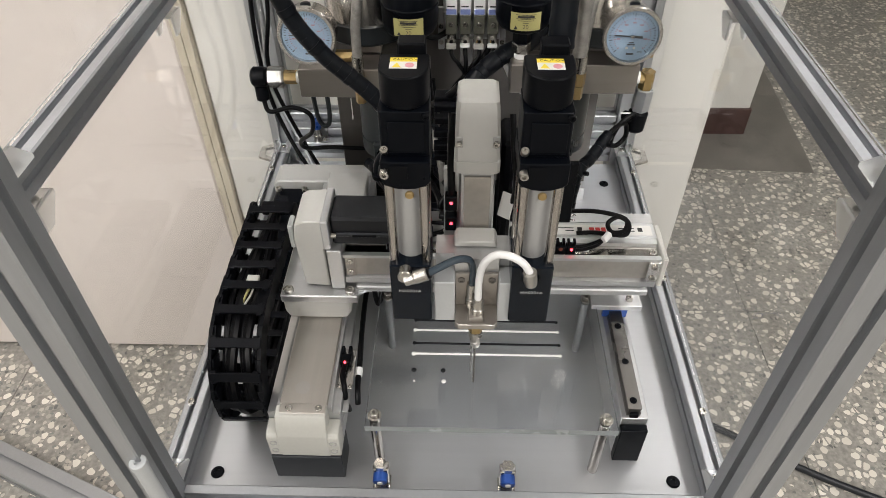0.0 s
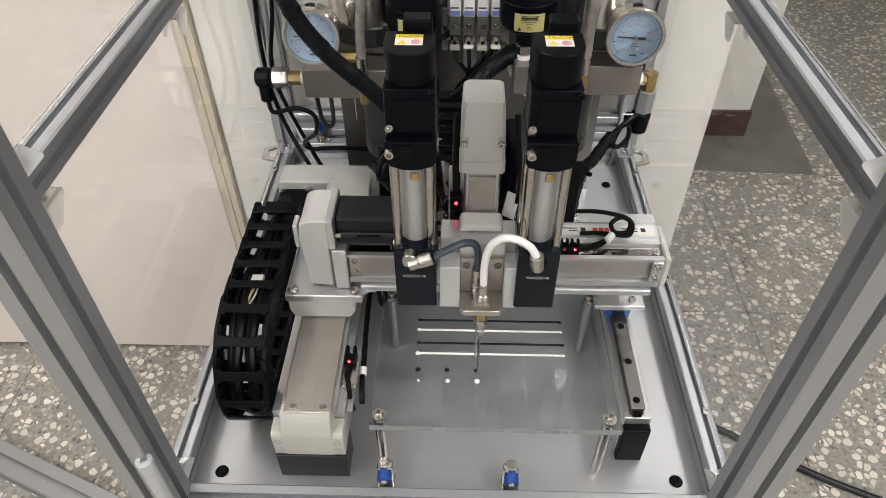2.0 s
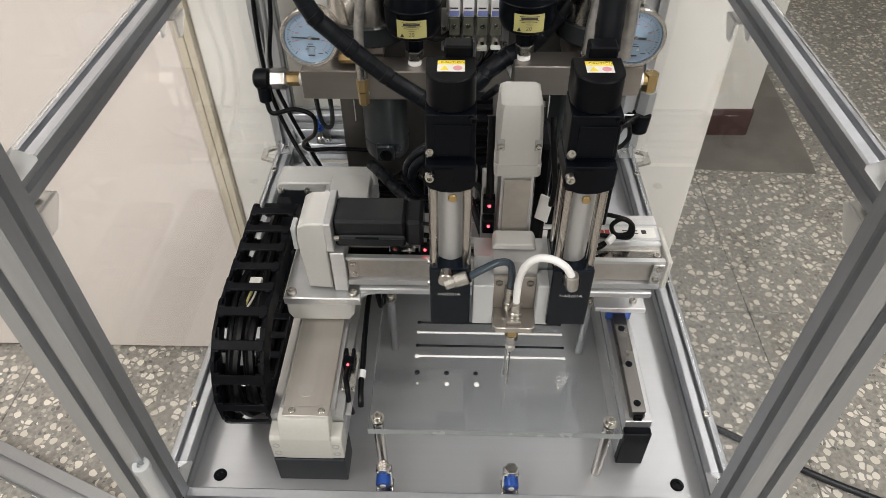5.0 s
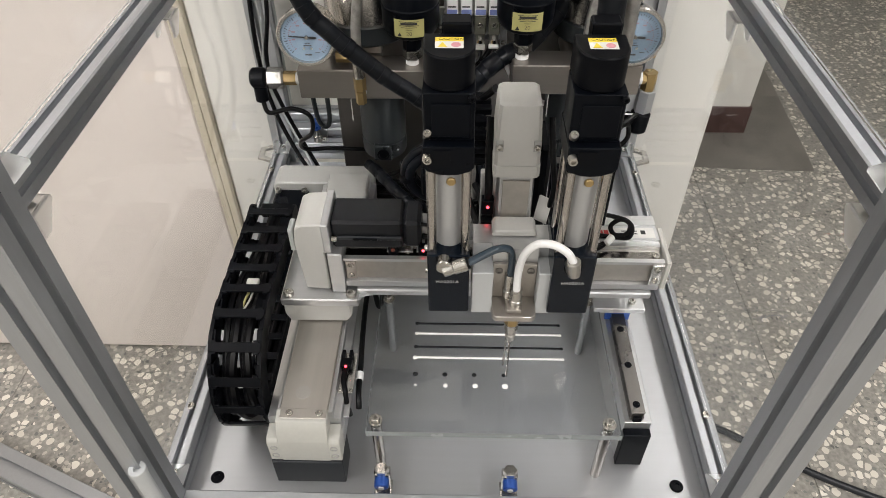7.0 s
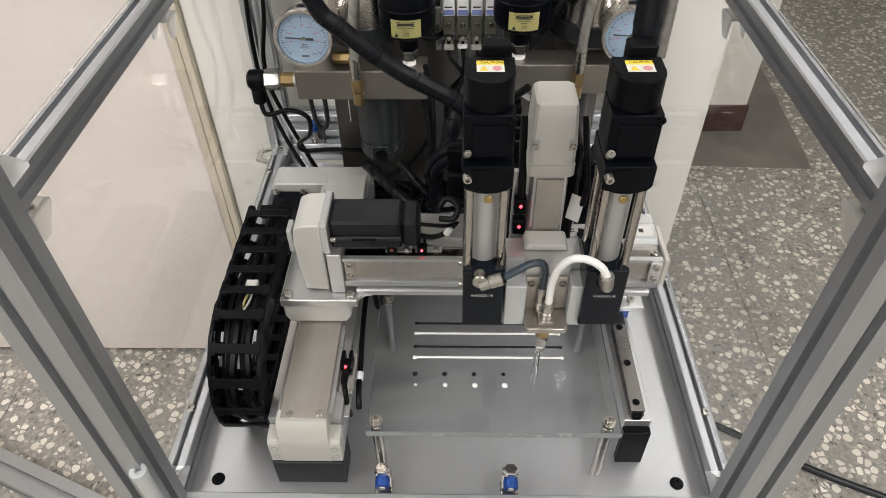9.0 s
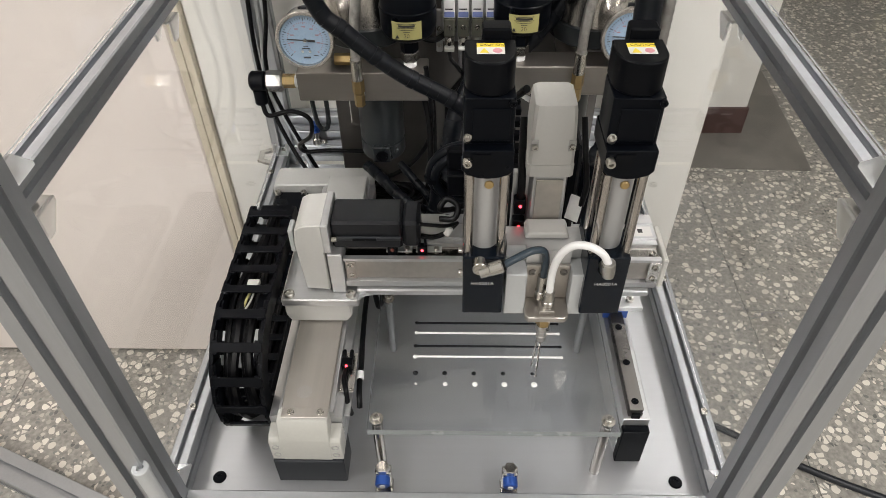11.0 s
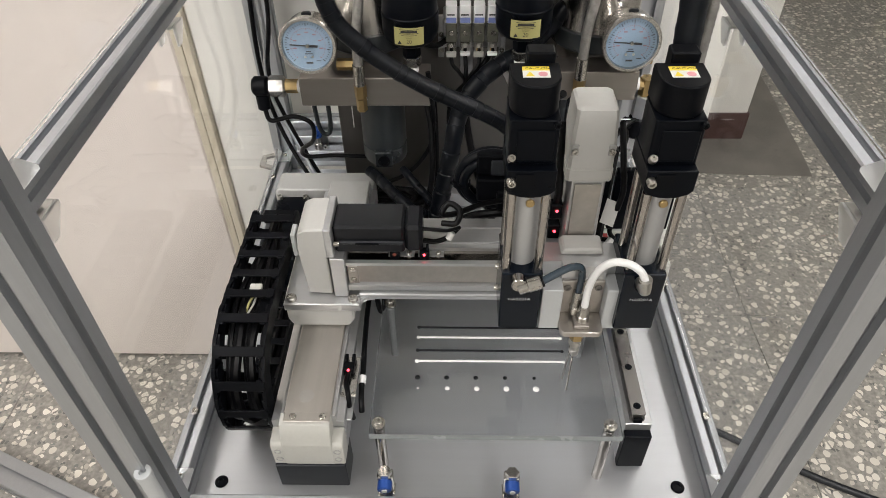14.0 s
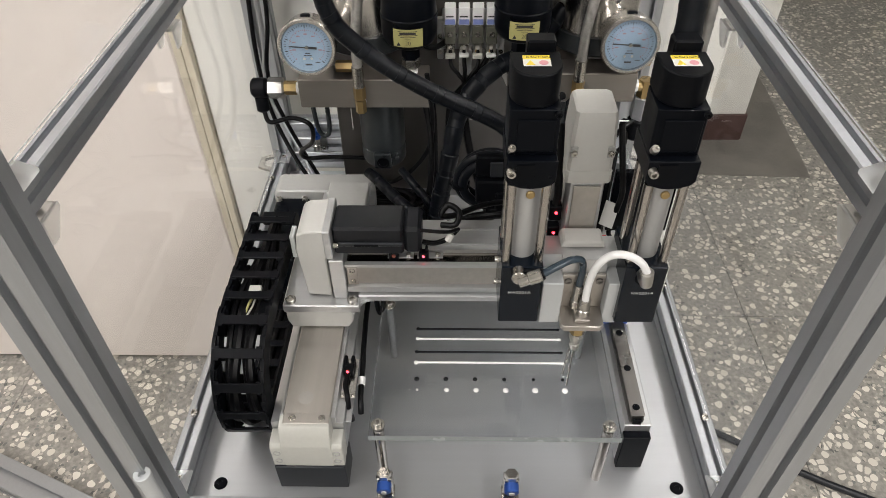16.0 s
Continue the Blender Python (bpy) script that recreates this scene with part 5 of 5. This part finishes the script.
part("carrier_disc", spun((-0.040, 0.27, 0.33), (-0.028, 0.27, 0.33), [(0, 0.034), (0.2, 0.036), (0.8, 0.036), (1, 0.034)], 28), BLACK, zaxis, "black curved cable carrier")
for k in range(9):
    a = radians(20 + 22 * k)
    part("carrier_link", box(-0.046, -0.022, 0.27 + 0.036 * math.cos(a) - 0.005, 0.27 + 0.036 * math.cos(a) + 0.005, 0.33 + 0.036 * math.sin(a) - 0.004, 0.33 + 0.036 * math.sin(a) + 0.004, 0.001), BLACK, zaxis)
part("saddle_cover", box(-0.033, 0.037, 0.2035, 0.3, 0.2146, 0.232, 0.003), BLACK, zaxis, "black cable carrier base")
for r, dy, th in ((0.0395, 0.0, 0.0062), (0.0335, -0.008, 0.006), (0.036, 0.012, 0.0055)):
    ring = [(-0.079 + r * 1.08 * math.cos(radians(a)), 0.33 + dy + 0.004 * math.sin(radians(a * 0.5)), 0.2245 + r * math.sin(radians(a))) for a in range(40, 330, 24)]
    part("hose_loop", tube([(-0.03, 0.318 + dy, 0.262)] + ring + [(-0.028, 0.32 + dy, 0.206)], th, 12, 4), RUBBER, zaxis, "coiled black hose behind the pumps")
for a in (185, 265):
    c = Vector((-0.079 + 0.039 * math.cos(radians(a)), 0.331, 0.2245 + 0.0365 * math.sin(radians(a))))
    d = Vector((-math.sin(radians(a)), 0, math.cos(radians(a)))) * 0.003
    part("hose_tie", rod(c - d, c + d, 0.0115, 16), BLACK, zaxis, "black cable tie")
part("carrier_frame", box(-0.1, -0.062, 0.312, 0.322, 0.246, 0.275, 0.002), BLACK, zaxis, "black cable carrier bracket")
part("carrier_window", box(-0.083, -0.066, 0.3085, 0.3118, 0.2475, 0.27, 0.0015), FOOT, zaxis)
part("carrier_box", box(-0.1, -0.058, 0.304, 0.3215, 0.212, 0.2445, 0.002), BLACK, zaxis, "black cable carrier box")
for k in range(7):
    part("branch_cable", tube([(-0.06 + 0.013 * k, 0.31, 0.236 + 0.004 * (k % 3)), (-0.045 + 0.012 * k, 0.27, 0.242 + 0.005 * ((k * 2) % 3)), (-0.036 + 0.011 * k, 0.235, 0.238 + 0.004 * (k % 2)), (-0.03 + 0.0095 * k, 0.212, 0.234)], 0.0042, 8, 5), CABLE, zaxis)
for k, (dx, dz) in enumerate(((0, 0), (0.008, 0.004), (-0.004, 0.01))):
    part("branch_cable", tube([(-0.058 + dx, 0.318, 0.30 + dz), (-0.045 + dx, 0.30, 0.285 + dz), (-0.036 + dx, 0.285, 0.262 + dz), (-0.032 + dx, 0.28, 0.22)], 0.0048, 10, 6), RUBBER if k < 2 else BRAID, zaxis)
part("branch_cable", tube([(-0.05, 0.32, 0.33), (-0.044, 0.30, 0.345), (-0.03, 0.27, 0.372), (-0.02, 0.24, 0.40)], 0.004, 10, 6), CABLE, zaxis)
part("wrap_tie", rod((-0.056, 0.318, 0.297), (-0.052, 0.314, 0.292), 0.0118, 18), BLACK, zaxis)
part("side_cover", box(0.0225, 0.036, 0.20, 0.25, 0.23, 0.36, 0.004), BLACK, zaxis, "black cable carrier bracket")
part("chain_arm", box(-0.075, 0.036, 0.3002, 0.312, 0.2, 0.23, 0.002), BLACK, zaxis, "black cable carrier arm")
for k in range(3):
    part("carrier_link", box(-0.072 + 0.022 * k, -0.053 + 0.022 * k, 0.3122, 0.36, 0.2, 0.245, 0.003), BLACK, zaxis)
bundle = tube([(0.062, 0.165, 0.48), (0.064, 0.18, 0.53), (0.066, 0.2, 0.60), (0.06, 0.24, 0.72)], 0.011, 14, 10, ridge=0.0006, every=4)
part("wrapped_cable", bundle, RUBBER, zaxis, "spiral-wrapped black bundle rising behind the motor")
part("braided_hose", tube([(0.083, 0.19, 0.46), (0.082, 0.19, 0.53), (0.082, 0.21, 0.60), (0.076, 0.25, 0.72)], 0.006, 12, 20, ridge=0.0006, every=2), BRAID, zaxis, "steel-braided feed hose")
part("cable_tie", rod((0.064, 0.188, 0.548), (0.065, 0.192, 0.556), 0.0135, 18), BLACK, zaxis, "black cable tie")
part("tie_head", box(0.092, 0.104, 0.186, 0.196, 0.549, 0.556, 0.001), BLACK, zaxis)

# ---- dispensing head ----
head = thing("dispensing_head", (0, 0, 0), "twin metering pumps and needles on an aluminium block", "dispensing head")
part("mount_block", extruded([(-0.0405, 0.118), (-0.0225, 0.118), (-0.0218, 0.1106), (0.0205, 0.1106), (0.0212, 0.118), (0.0335, 0.118), (0.0335, 0.1445), (-0.0405, 0.1445)], "z", 0.228, 0.309), ALU_BRIGHT, head, "milled aluminium mounting block")
part("slide_cap", extruded([(-0.0235, 0.3092), (0.0195, 0.3092), (0.0165, 0.3165), (-0.0205, 0.3165)], "y", 0.1265, 0.1485, bevel=0.0015), GREYCOVER, head, "warm grey slide cap")
part("spacer", box(-0.0415, -0.0215, 0.094, 0.1178, 0.238, 0.293, 0.0008), SPACER, head, "pale aluminium spacer block")
part("spacer", box(0.0205, 0.0345, 0.094, 0.1178, 0.238, 0.293, 0.0008), SPACER, head, "pale aluminium spacer block")
part("needle_holder", extruded([(-0.0215, 0.084), (-0.0215, 0.1103), (0.0205, 0.1103), (0.0205, 0.084), (0.017, 0.080), (-0.018, 0.080)], "z", 0.241, 0.248, bevel=0.0008), HOLDER, head, "steel needle holder")
part("holder_back", box(-0.0213, 0.0203, 0.1065, 0.1104, 0.2482, 0.2925, 0.0006), HOLDER, head)
part("holder_step", box(-0.008, 0.007, 0.084, 0.1063, 0.2482, 0.253, 0.0006), HOLDER, head)
for x, z in ((-0.0155, 0.2845), (0.0145, 0.2845)):
    part("holder_screw", screw(x, 0.1064, z, 0.0037, (0, -1, 0), 0.0014), DARKSTEEL, head)
part("brass_hub", rod((0, 0.1, 0.2408), (0, 0.1, 0.2175), 0.0080, 6, chamfer=0.0008), BRASS, head, "brass hub")
part("needle_seat", spun((0, 0.1, 0.2173), (0, 0.1, 0.189), [(0, 0.0070), (0.3, 0.0072), (0.42, 0.0048), (0.6, 0.0046), (0.64, 0.0055), (0.9, 0.0050), (0.95, 0.0034), (1, 0.0032)], 12), NICKEL, head, "nickel needle seat")
part("needle", rod((0, 0.1005, 0.1945), (0, 0.1003, 0.1255), 0.0012, 10), CHROME, head, "thin steel needle")
part("needle", rod((-0.0034, 0.1015, 0.1905), (-0.003, 0.1152, 0.1255), 0.0012, 10), CHROME, head, "thin steel needle")
part("white_port", spun((0.001, 0.094, 0.253), (0.001, 0.094, 0.272), [(0, 0.0065), (0.3, 0.0065), (0.35, 0.0055), (0.9, 0.0055), (1, 0.005)], 18), NICKEL, head, "nickel push-in fitting")
part("dark_port", spun((-0.005, 0.104, 0.253), (-0.005, 0.104, 0.283), [(0, 0.0065), (0.3, 0.0065), (0.35, 0.0055), (0.9, 0.0055), (1, 0.005)], 18), NICKEL, head, "nickel push-in fitting")
PL, PR = -0.0632, 0.0498
part("white_tube", tube([(0.001, 0.094, 0.270), (0.001, 0.092, 0.30), (0.0045, 0.086, 0.327), (0.014, 0.082, 0.342), (0.027, 0.078, 0.345), (0.039, 0.076, 0.338), (0.0455, 0.0755, 0.327)], 0.0036, 14, 8), WHITE, head, "white feed tube")
part("smoked_tube", tube([(-0.005, 0.104, 0.28), (-0.005, 0.101, 0.305), (-0.009, 0.096, 0.322), (-0.020, 0.09, 0.328), (-0.034, 0.084, 0.325), (-0.0475, 0.0782, 0.3205)], 0.0036, 14, 8), SMOKE, head, "smoked grey feed tube")


def pump(xc, left):
    body = part("pump_body", box(xc - 0.019, xc + 0.019, 0.087, 0.145, 0.2465, 0.322, 0.0012), BLACK_GLOSS, head, "glossy navy-black pump body")
    part("barrel", spun((xc, 0.112, 0.3222), (xc, 0.112, 0.409), [(0, 0.0128), (1, 0.0128)], 32), BARREL, body, "translucent grey barrel")
    for dx in (-0.0145, 0.0145):
        for dy in (-0.0165, 0.0165):
            part("tie_rod", rod((xc + dx, 0.112 + dy, 0.3222), (xc + dx, 0.112 + dy, 0.411), 0.0042, 16), CHROME, body)
    part("vent_screw", rod((xc + 0.002, 0.0995, 0.3965), (xc + 0.002, 0.0965, 0.3965), 0.004, 16, chamfer=0.0008), BRASS, body, "small brass vent screw")
    outline = [(xc - 0.0205, 0.437), (xc - 0.0205, 0.417), (xc - 0.017, 0.413), (xc - 0.008, 0.4097), (xc, 0.409), (xc + 0.008, 0.4097), (xc + 0.017, 0.413), (xc + 0.0205, 0.417), (xc + 0.0205, 0.437)]
    br = part("motor_bracket", extruded(outline, "y", 0.089, 0.142, bevel=0.0008), BLACK_PAINT, body, "black motor bracket")
    part("bracket_window", box(xc - 0.0125, xc + 0.002, 0.0880, 0.0888, 0.421, 0.434, 0), BLACK, body)
    for x, z in ((xc - 0.0165, 0.428),):
        part("bracket_bolt", screw(x, 0.0888, z, 0.004, (0, -1, 0), 0.006), NICKEL, body)
    part("motor", extruded([(xc - 0.02, 0.1), (xc - 0.018, 0.098), (xc + 0.018, 0.098), (xc + 0.02, 0.1), (xc + 0.02, 0.136), (xc + 0.018, 0.138), (xc - 0.018, 0.138), (xc - 0.02, 0.136)], "z", 0.4372, 0.4785, bevel=0.0006), BLACK_PAINT, body, "black servo motor")
    part("motor_front", box(xc - 0.0135, xc + 0.0165, 0.0965, 0.0978, 0.441, 0.470, 0.0006), BLACK_PAINT, body)
    part("motor_bolt", screw(xc - 0.0165, 0.0978, 0.4415, 0.0036, (0, -0.6, 0.8), 0.006), NICKEL, body)
    part("motor_bolt", screw(xc + 0.0175, 0.0975, 0.4755, 0.003, (0, -1, 0), 0.003), BLACK, body)
    cap = [(xc + 0.0195 * math.cos(a), 0.1185 + 0.0195 * math.sin(a)) for a in [radians(180 + 15 * k) for k in range(13)]] + [(xc + 0.0195, 0.1385), (xc - 0.0195, 0.1385)]
    part("encoder_cap", extruded(cap, "z", 0.4788, 0.5065, bevel=0.0012), BLACK, body, "black encoder cap")
    part("plug", box(xc - 0.006, xc + 0.0165, 0.1388, 0.155, 0.492, 0.5145, 0.0015), BLACK, body, "black cable plug")
    sx0, sx1, sy0, sy1 = xc - 0.0105, xc + 0.0105, 0.114, 0.1305
    part("caution_label", box(sx0, sx1, sy0, sy1, 0.5066, 0.5069, 0.0001), PAPER, body, "white and yellow caution label")
    part("yellow_band", box(sx0, sx1, sy0 + 0.0105, sy1, 0.5069, 0.5071, 0), YELLOW, body)
    lettering("caution_word", "CAUTION", 0.0042, Matrix.Translation((xc + 0.0012, sy0 + 0.0134, 0.5072)), INK, body)
    part("warning_triangle", extruded([(xc - 0.0085, sy0 + 0.0015), (xc - 0.0015, sy0 + 0.0015), (xc - 0.005, sy0 + 0.0088)], "z", 0.5069, 0.5071), YELLOW, body)
    part("warning_disc", spun((xc + 0.005, sy0 + 0.005, 0.5069), (xc + 0.005, sy0 + 0.005, 0.5071), [(0, 0.0036), (1, 0.0036), (1, 0.0026), (0.2, 0.0026), (0.2, 0)], 18), PINK, body)
    lettering("model_word", "HA0201A", 0.0051, Matrix.Translation((xc + (-0.001 if left else 0.001), 0.0868, 0.2885)) @ FRONT, PAPER, body, 1.05)
    part("port_ring", spun((xc - 0.001, 0.0868, 0.308), (xc - 0.001, 0.086, 0.308), [(0, 0.0085), (1, 0.008), (1, 0.006)], 24), BLACK_PAINT, body)
    for z in (0.27, 0.30):
        part("side_bolt", screw(xc + (-0.0191 if left else 0.0191), 0.12, z, 0.003, (-1 if left else 1, 0, 0), 0.004), NICKEL, body)
    if left:
        part("elbow_base", rod((xc - 0.004, 0.0868, 0.3170), (xc - 0.004, 0.0745, 0.3190), 0.0068, 18, chamfer=0.001), NICKEL, body, "nickel elbow fitting")
        part("elbow_tail", spun((xc - 0.004, 0.0755, 0.3140), (xc + 0.0165, 0.0785, 0.3210), [(0, 0.0055), (0.4, 0.0055), (0.45, 0.0064), (0.95, 0.0064), (1, 0.0055)], 18), NICKEL, body, "nickel elbow fitting")
        part("release_ring", spun((xc + 0.0166, 0.0785, 0.3210), (xc + 0.0186, 0.0788, 0.3217), [(0, 0.0055), (1, 0.005)], 16), BLACK, body, "black release ring")
    else:
        part("elbow_base", rod((xc - 0.003, 0.0868, 0.3170), (xc - 0.003, 0.0765, 0.3150), 0.0066, 18, chamfer=0.001), NICKEL, body, "nickel elbow fitting")
        part("elbow_tail", spun((xc - 0.002, 0.0765, 0.3110), (xc - 0.0045, 0.0755, 0.3285), [(0, 0.0055), (0.3, 0.0062), (0.95, 0.0064), (1, 0.0058)], 18), NICKEL, body, "nickel elbow fitting")


pump(PL, True)
pump(PR, False)


# ---- hanging hose, in rigid pieces ----
HOSE_N, HOSE_R = 40, 0.0098
hose_root = thing("wrapped_hose", (0, 0, 0), "spiral-wrapped black hose hanging to the dispensing head", "hose")
HOSE_STEP = 0.0122
piece = spun((0, 0, -HOSE_STEP * 0.54), (0, 0, HOSE_STEP * 0.54), [(0, HOSE_R), (0.9, HOSE_R), (0.91, HOSE_R * 0.985), (1, HOSE_R * 0.985)], 20)
piece_mesh = mesh_of("hose_piece", piece, RUBBER)
lip = spun((0, 0, -HOSE_STEP * 0.54), (0, 0, HOSE_STEP * 0.54), [(0, HOSE_R * 1.07), (0.55, HOSE_R * 1.05), (0.56, HOSE_R * 0.93), (0.66, HOSE_R * 0.93), (0.7, HOSE_R), (1, HOSE_R)], 20)
lip_mesh = mesh_of("hose_lip", lip, RUBBER)
hose_pieces = []
for k in range(HOSE_N):
    ob = new("hose_piece", lip_mesh if k % 4 == 1 else piece_mesh)
    ob.parent = hose_root
    hose_pieces.append(ob)


def hose_poses(X):
    """Where the pieces lie when the head stands at X."""
    f = (X - 0.032) / 0.1003
    a = Vector((-0.175 + 0.07 * f - 0.023 * f * f, 0.33, 0.447 + 0.006 * f))
    b = Vector((-0.142 + 0.049 * f, 0.33, 0.390 + 0.085 * f - 0.071 * f * f))
    c = Vector((-0.097 + 0.065 * f, 0.33, 0.345 + 0.075 * f - 0.06 * f * f))
    d = Vector((-0.066 + 0.128 * f, 0.328, 0.312 + 0.056 * f - 0.058 * f * f))
    e = Vector((X - 0.05, 0.315, 0.279))
    s = Vector((-0.205 + 0.03 * f + 0.04 * f * f, 0.335, 0.56))
    line = curve_points([s, a, b, c, d, e], 24)
    length = [0.0]
    for p, q in zip(line, line[1:]):
        length.append(length[-1] + (q - p).length)
    out = []
    for k in range(HOSE_N):
        want = length[-1] - HOSE_STEP * (HOSE_N - 1 - k)
        if want <= 0:
            out.append((line[0] + (line[0] - line[1]).normalized() * -want, line[1] - line[0]))
            continue
        j = max(i for i in range(len(length) - 1) if length[i] <= want + 1e-9)
        u = (want - length[j]) / (length[j + 1] - length[j])
        out.append((line[j].lerp(line[j + 1], u), line[min(j + 2, len(line) - 1)] - line[max(j - 1, 0)]))
    return [Matrix.Translation(p) @ w.to_track_quat("Z", "Y").to_matrix().to_4x4() for p, w in out]


# ---- floor tiles, laid last ----
tile_mesh = mesh_of("tile", box(-TILE / 2 + 0.0007, TILE / 2 - 0.0007, -TILE / 2 + 0.0007, TILE / 2 - 0.0007, -0.003, 0.0, 0.0006, seg=1), TERRAZZO)
floor = bpy.data.objects["floor"]
TX, TY = 0.797, 0.884
for i in range(-6, 4):
    for j in range(-5, 6):
        x, y = TX + TILE * (i + 0.5), TY + TILE * (j + 0.5)
        if abs(x) > 2.9 or abs(y) > 3.9:
            continue
        ob = new("tile", tile_mesh)
        ob.parent = floor
        ob.location = (x, y, FLOOR)
        ob.rotation_euler = (0, 0, math.pi / 2 * ((i * 3 + j * 5) % 4))


# ---- movement ----
DOWN = -0.0195
X3, X4, X5, X6 = DOTX[2:]
HEAD_X = [(0.0, X3), (2.25, X3)]
for t0, a, b in ((2.25, X3, X4), (7.08, X4, X5), (12.08, X5, X6)):
    if t0 > 2.25:
        HEAD_X.append((t0, a))
    HEAD_X += [(t0 + 0.1, a + 0.08 * (b - a)), (t0 + 0.3, a + 0.42 * (b - a)), (t0 + 0.5, a + 0.77 * (b - a)), (t0 + 0.6, a + 0.95 * (b - a)), (t0 + 0.7, b)]
HEAD_X.append((16.0, X6))
HEAD_Z = [(0.0, 1.0), (0.95, 1.0), (1.05, 0.92), (1.2, 0.42), (1.32, 0.08), (1.42, 0.0),
          (3.72, 0.0), (3.82, 0.14), (4.0, 0.57), (4.15, 0.92), (4.25, 1.0), (5.75, 1.0), (5.85, 0.92), (6.0, 0.42), (6.1, 0.08), (6.2, 0.0),
          (8.55, 0.0), (8.65, 0.14), (8.8, 0.6), (8.92, 0.94), (9.0, 1.0), (10.7, 1.0), (10.8, 0.92), (10.95, 0.42), (11.07, 0.08), (11.16, 0.0),
          (13.46, 0.0), (13.56, 0.14), (13.72, 0.6), (13.86, 0.94), (13.95, 1.0), (15.72, 1.0), (15.82, 0.9), (16.0, 0.42)]


def value(rows, t):
    for (t0, a), (t1, b) in zip(rows, rows[1:]):
        if t0 <= t <= t1:
            return a + (b - a) * (t - t0) / (t1 - t0)
    return rows[-1][1] if t > rows[-1][0] else rows[0][1]


def motions():
    walk(zaxis, [(t, pose(x, 0, 0)) for t, x in HEAD_X])
    times = sorted({t for t, _ in HEAD_X} | {t for t, _ in HEAD_Z})
    walk(head, [(t, pose(value(HEAD_X, t), 0, DOWN * value(HEAD_Z, t))) for t in times])
    rows = [(t, hose_poses(x)) for t, x in HEAD_X]
    for k, ob in enumerate(hose_pieces):
        walk(ob, [(t, poses[k]) for t, poses in rows])
    # each fresh dot rides in the needle hub and runs down the needle to the sheet
    for k, landed in ((2, 0.42), (3, 5.3), (4, 10.05), (5, 15.2)):
        for dot, y in ((white_dots[k], 0.1005), (dark_dots[k], 0.1155)):
            home = dot.location.copy()
            start = landed - 0.3
            at = [t for t in times if t < start] + [start]
            ride = [(t, pose(value(HEAD_X, t), 0.1002, AZ + 0.123 + DOWN * value(HEAD_Z, t))) for t in sorted(set([0.0] + at))]
            walk(dot, ride + [(landed, pose(*home)), (16.0, pose(*home))])


motions()
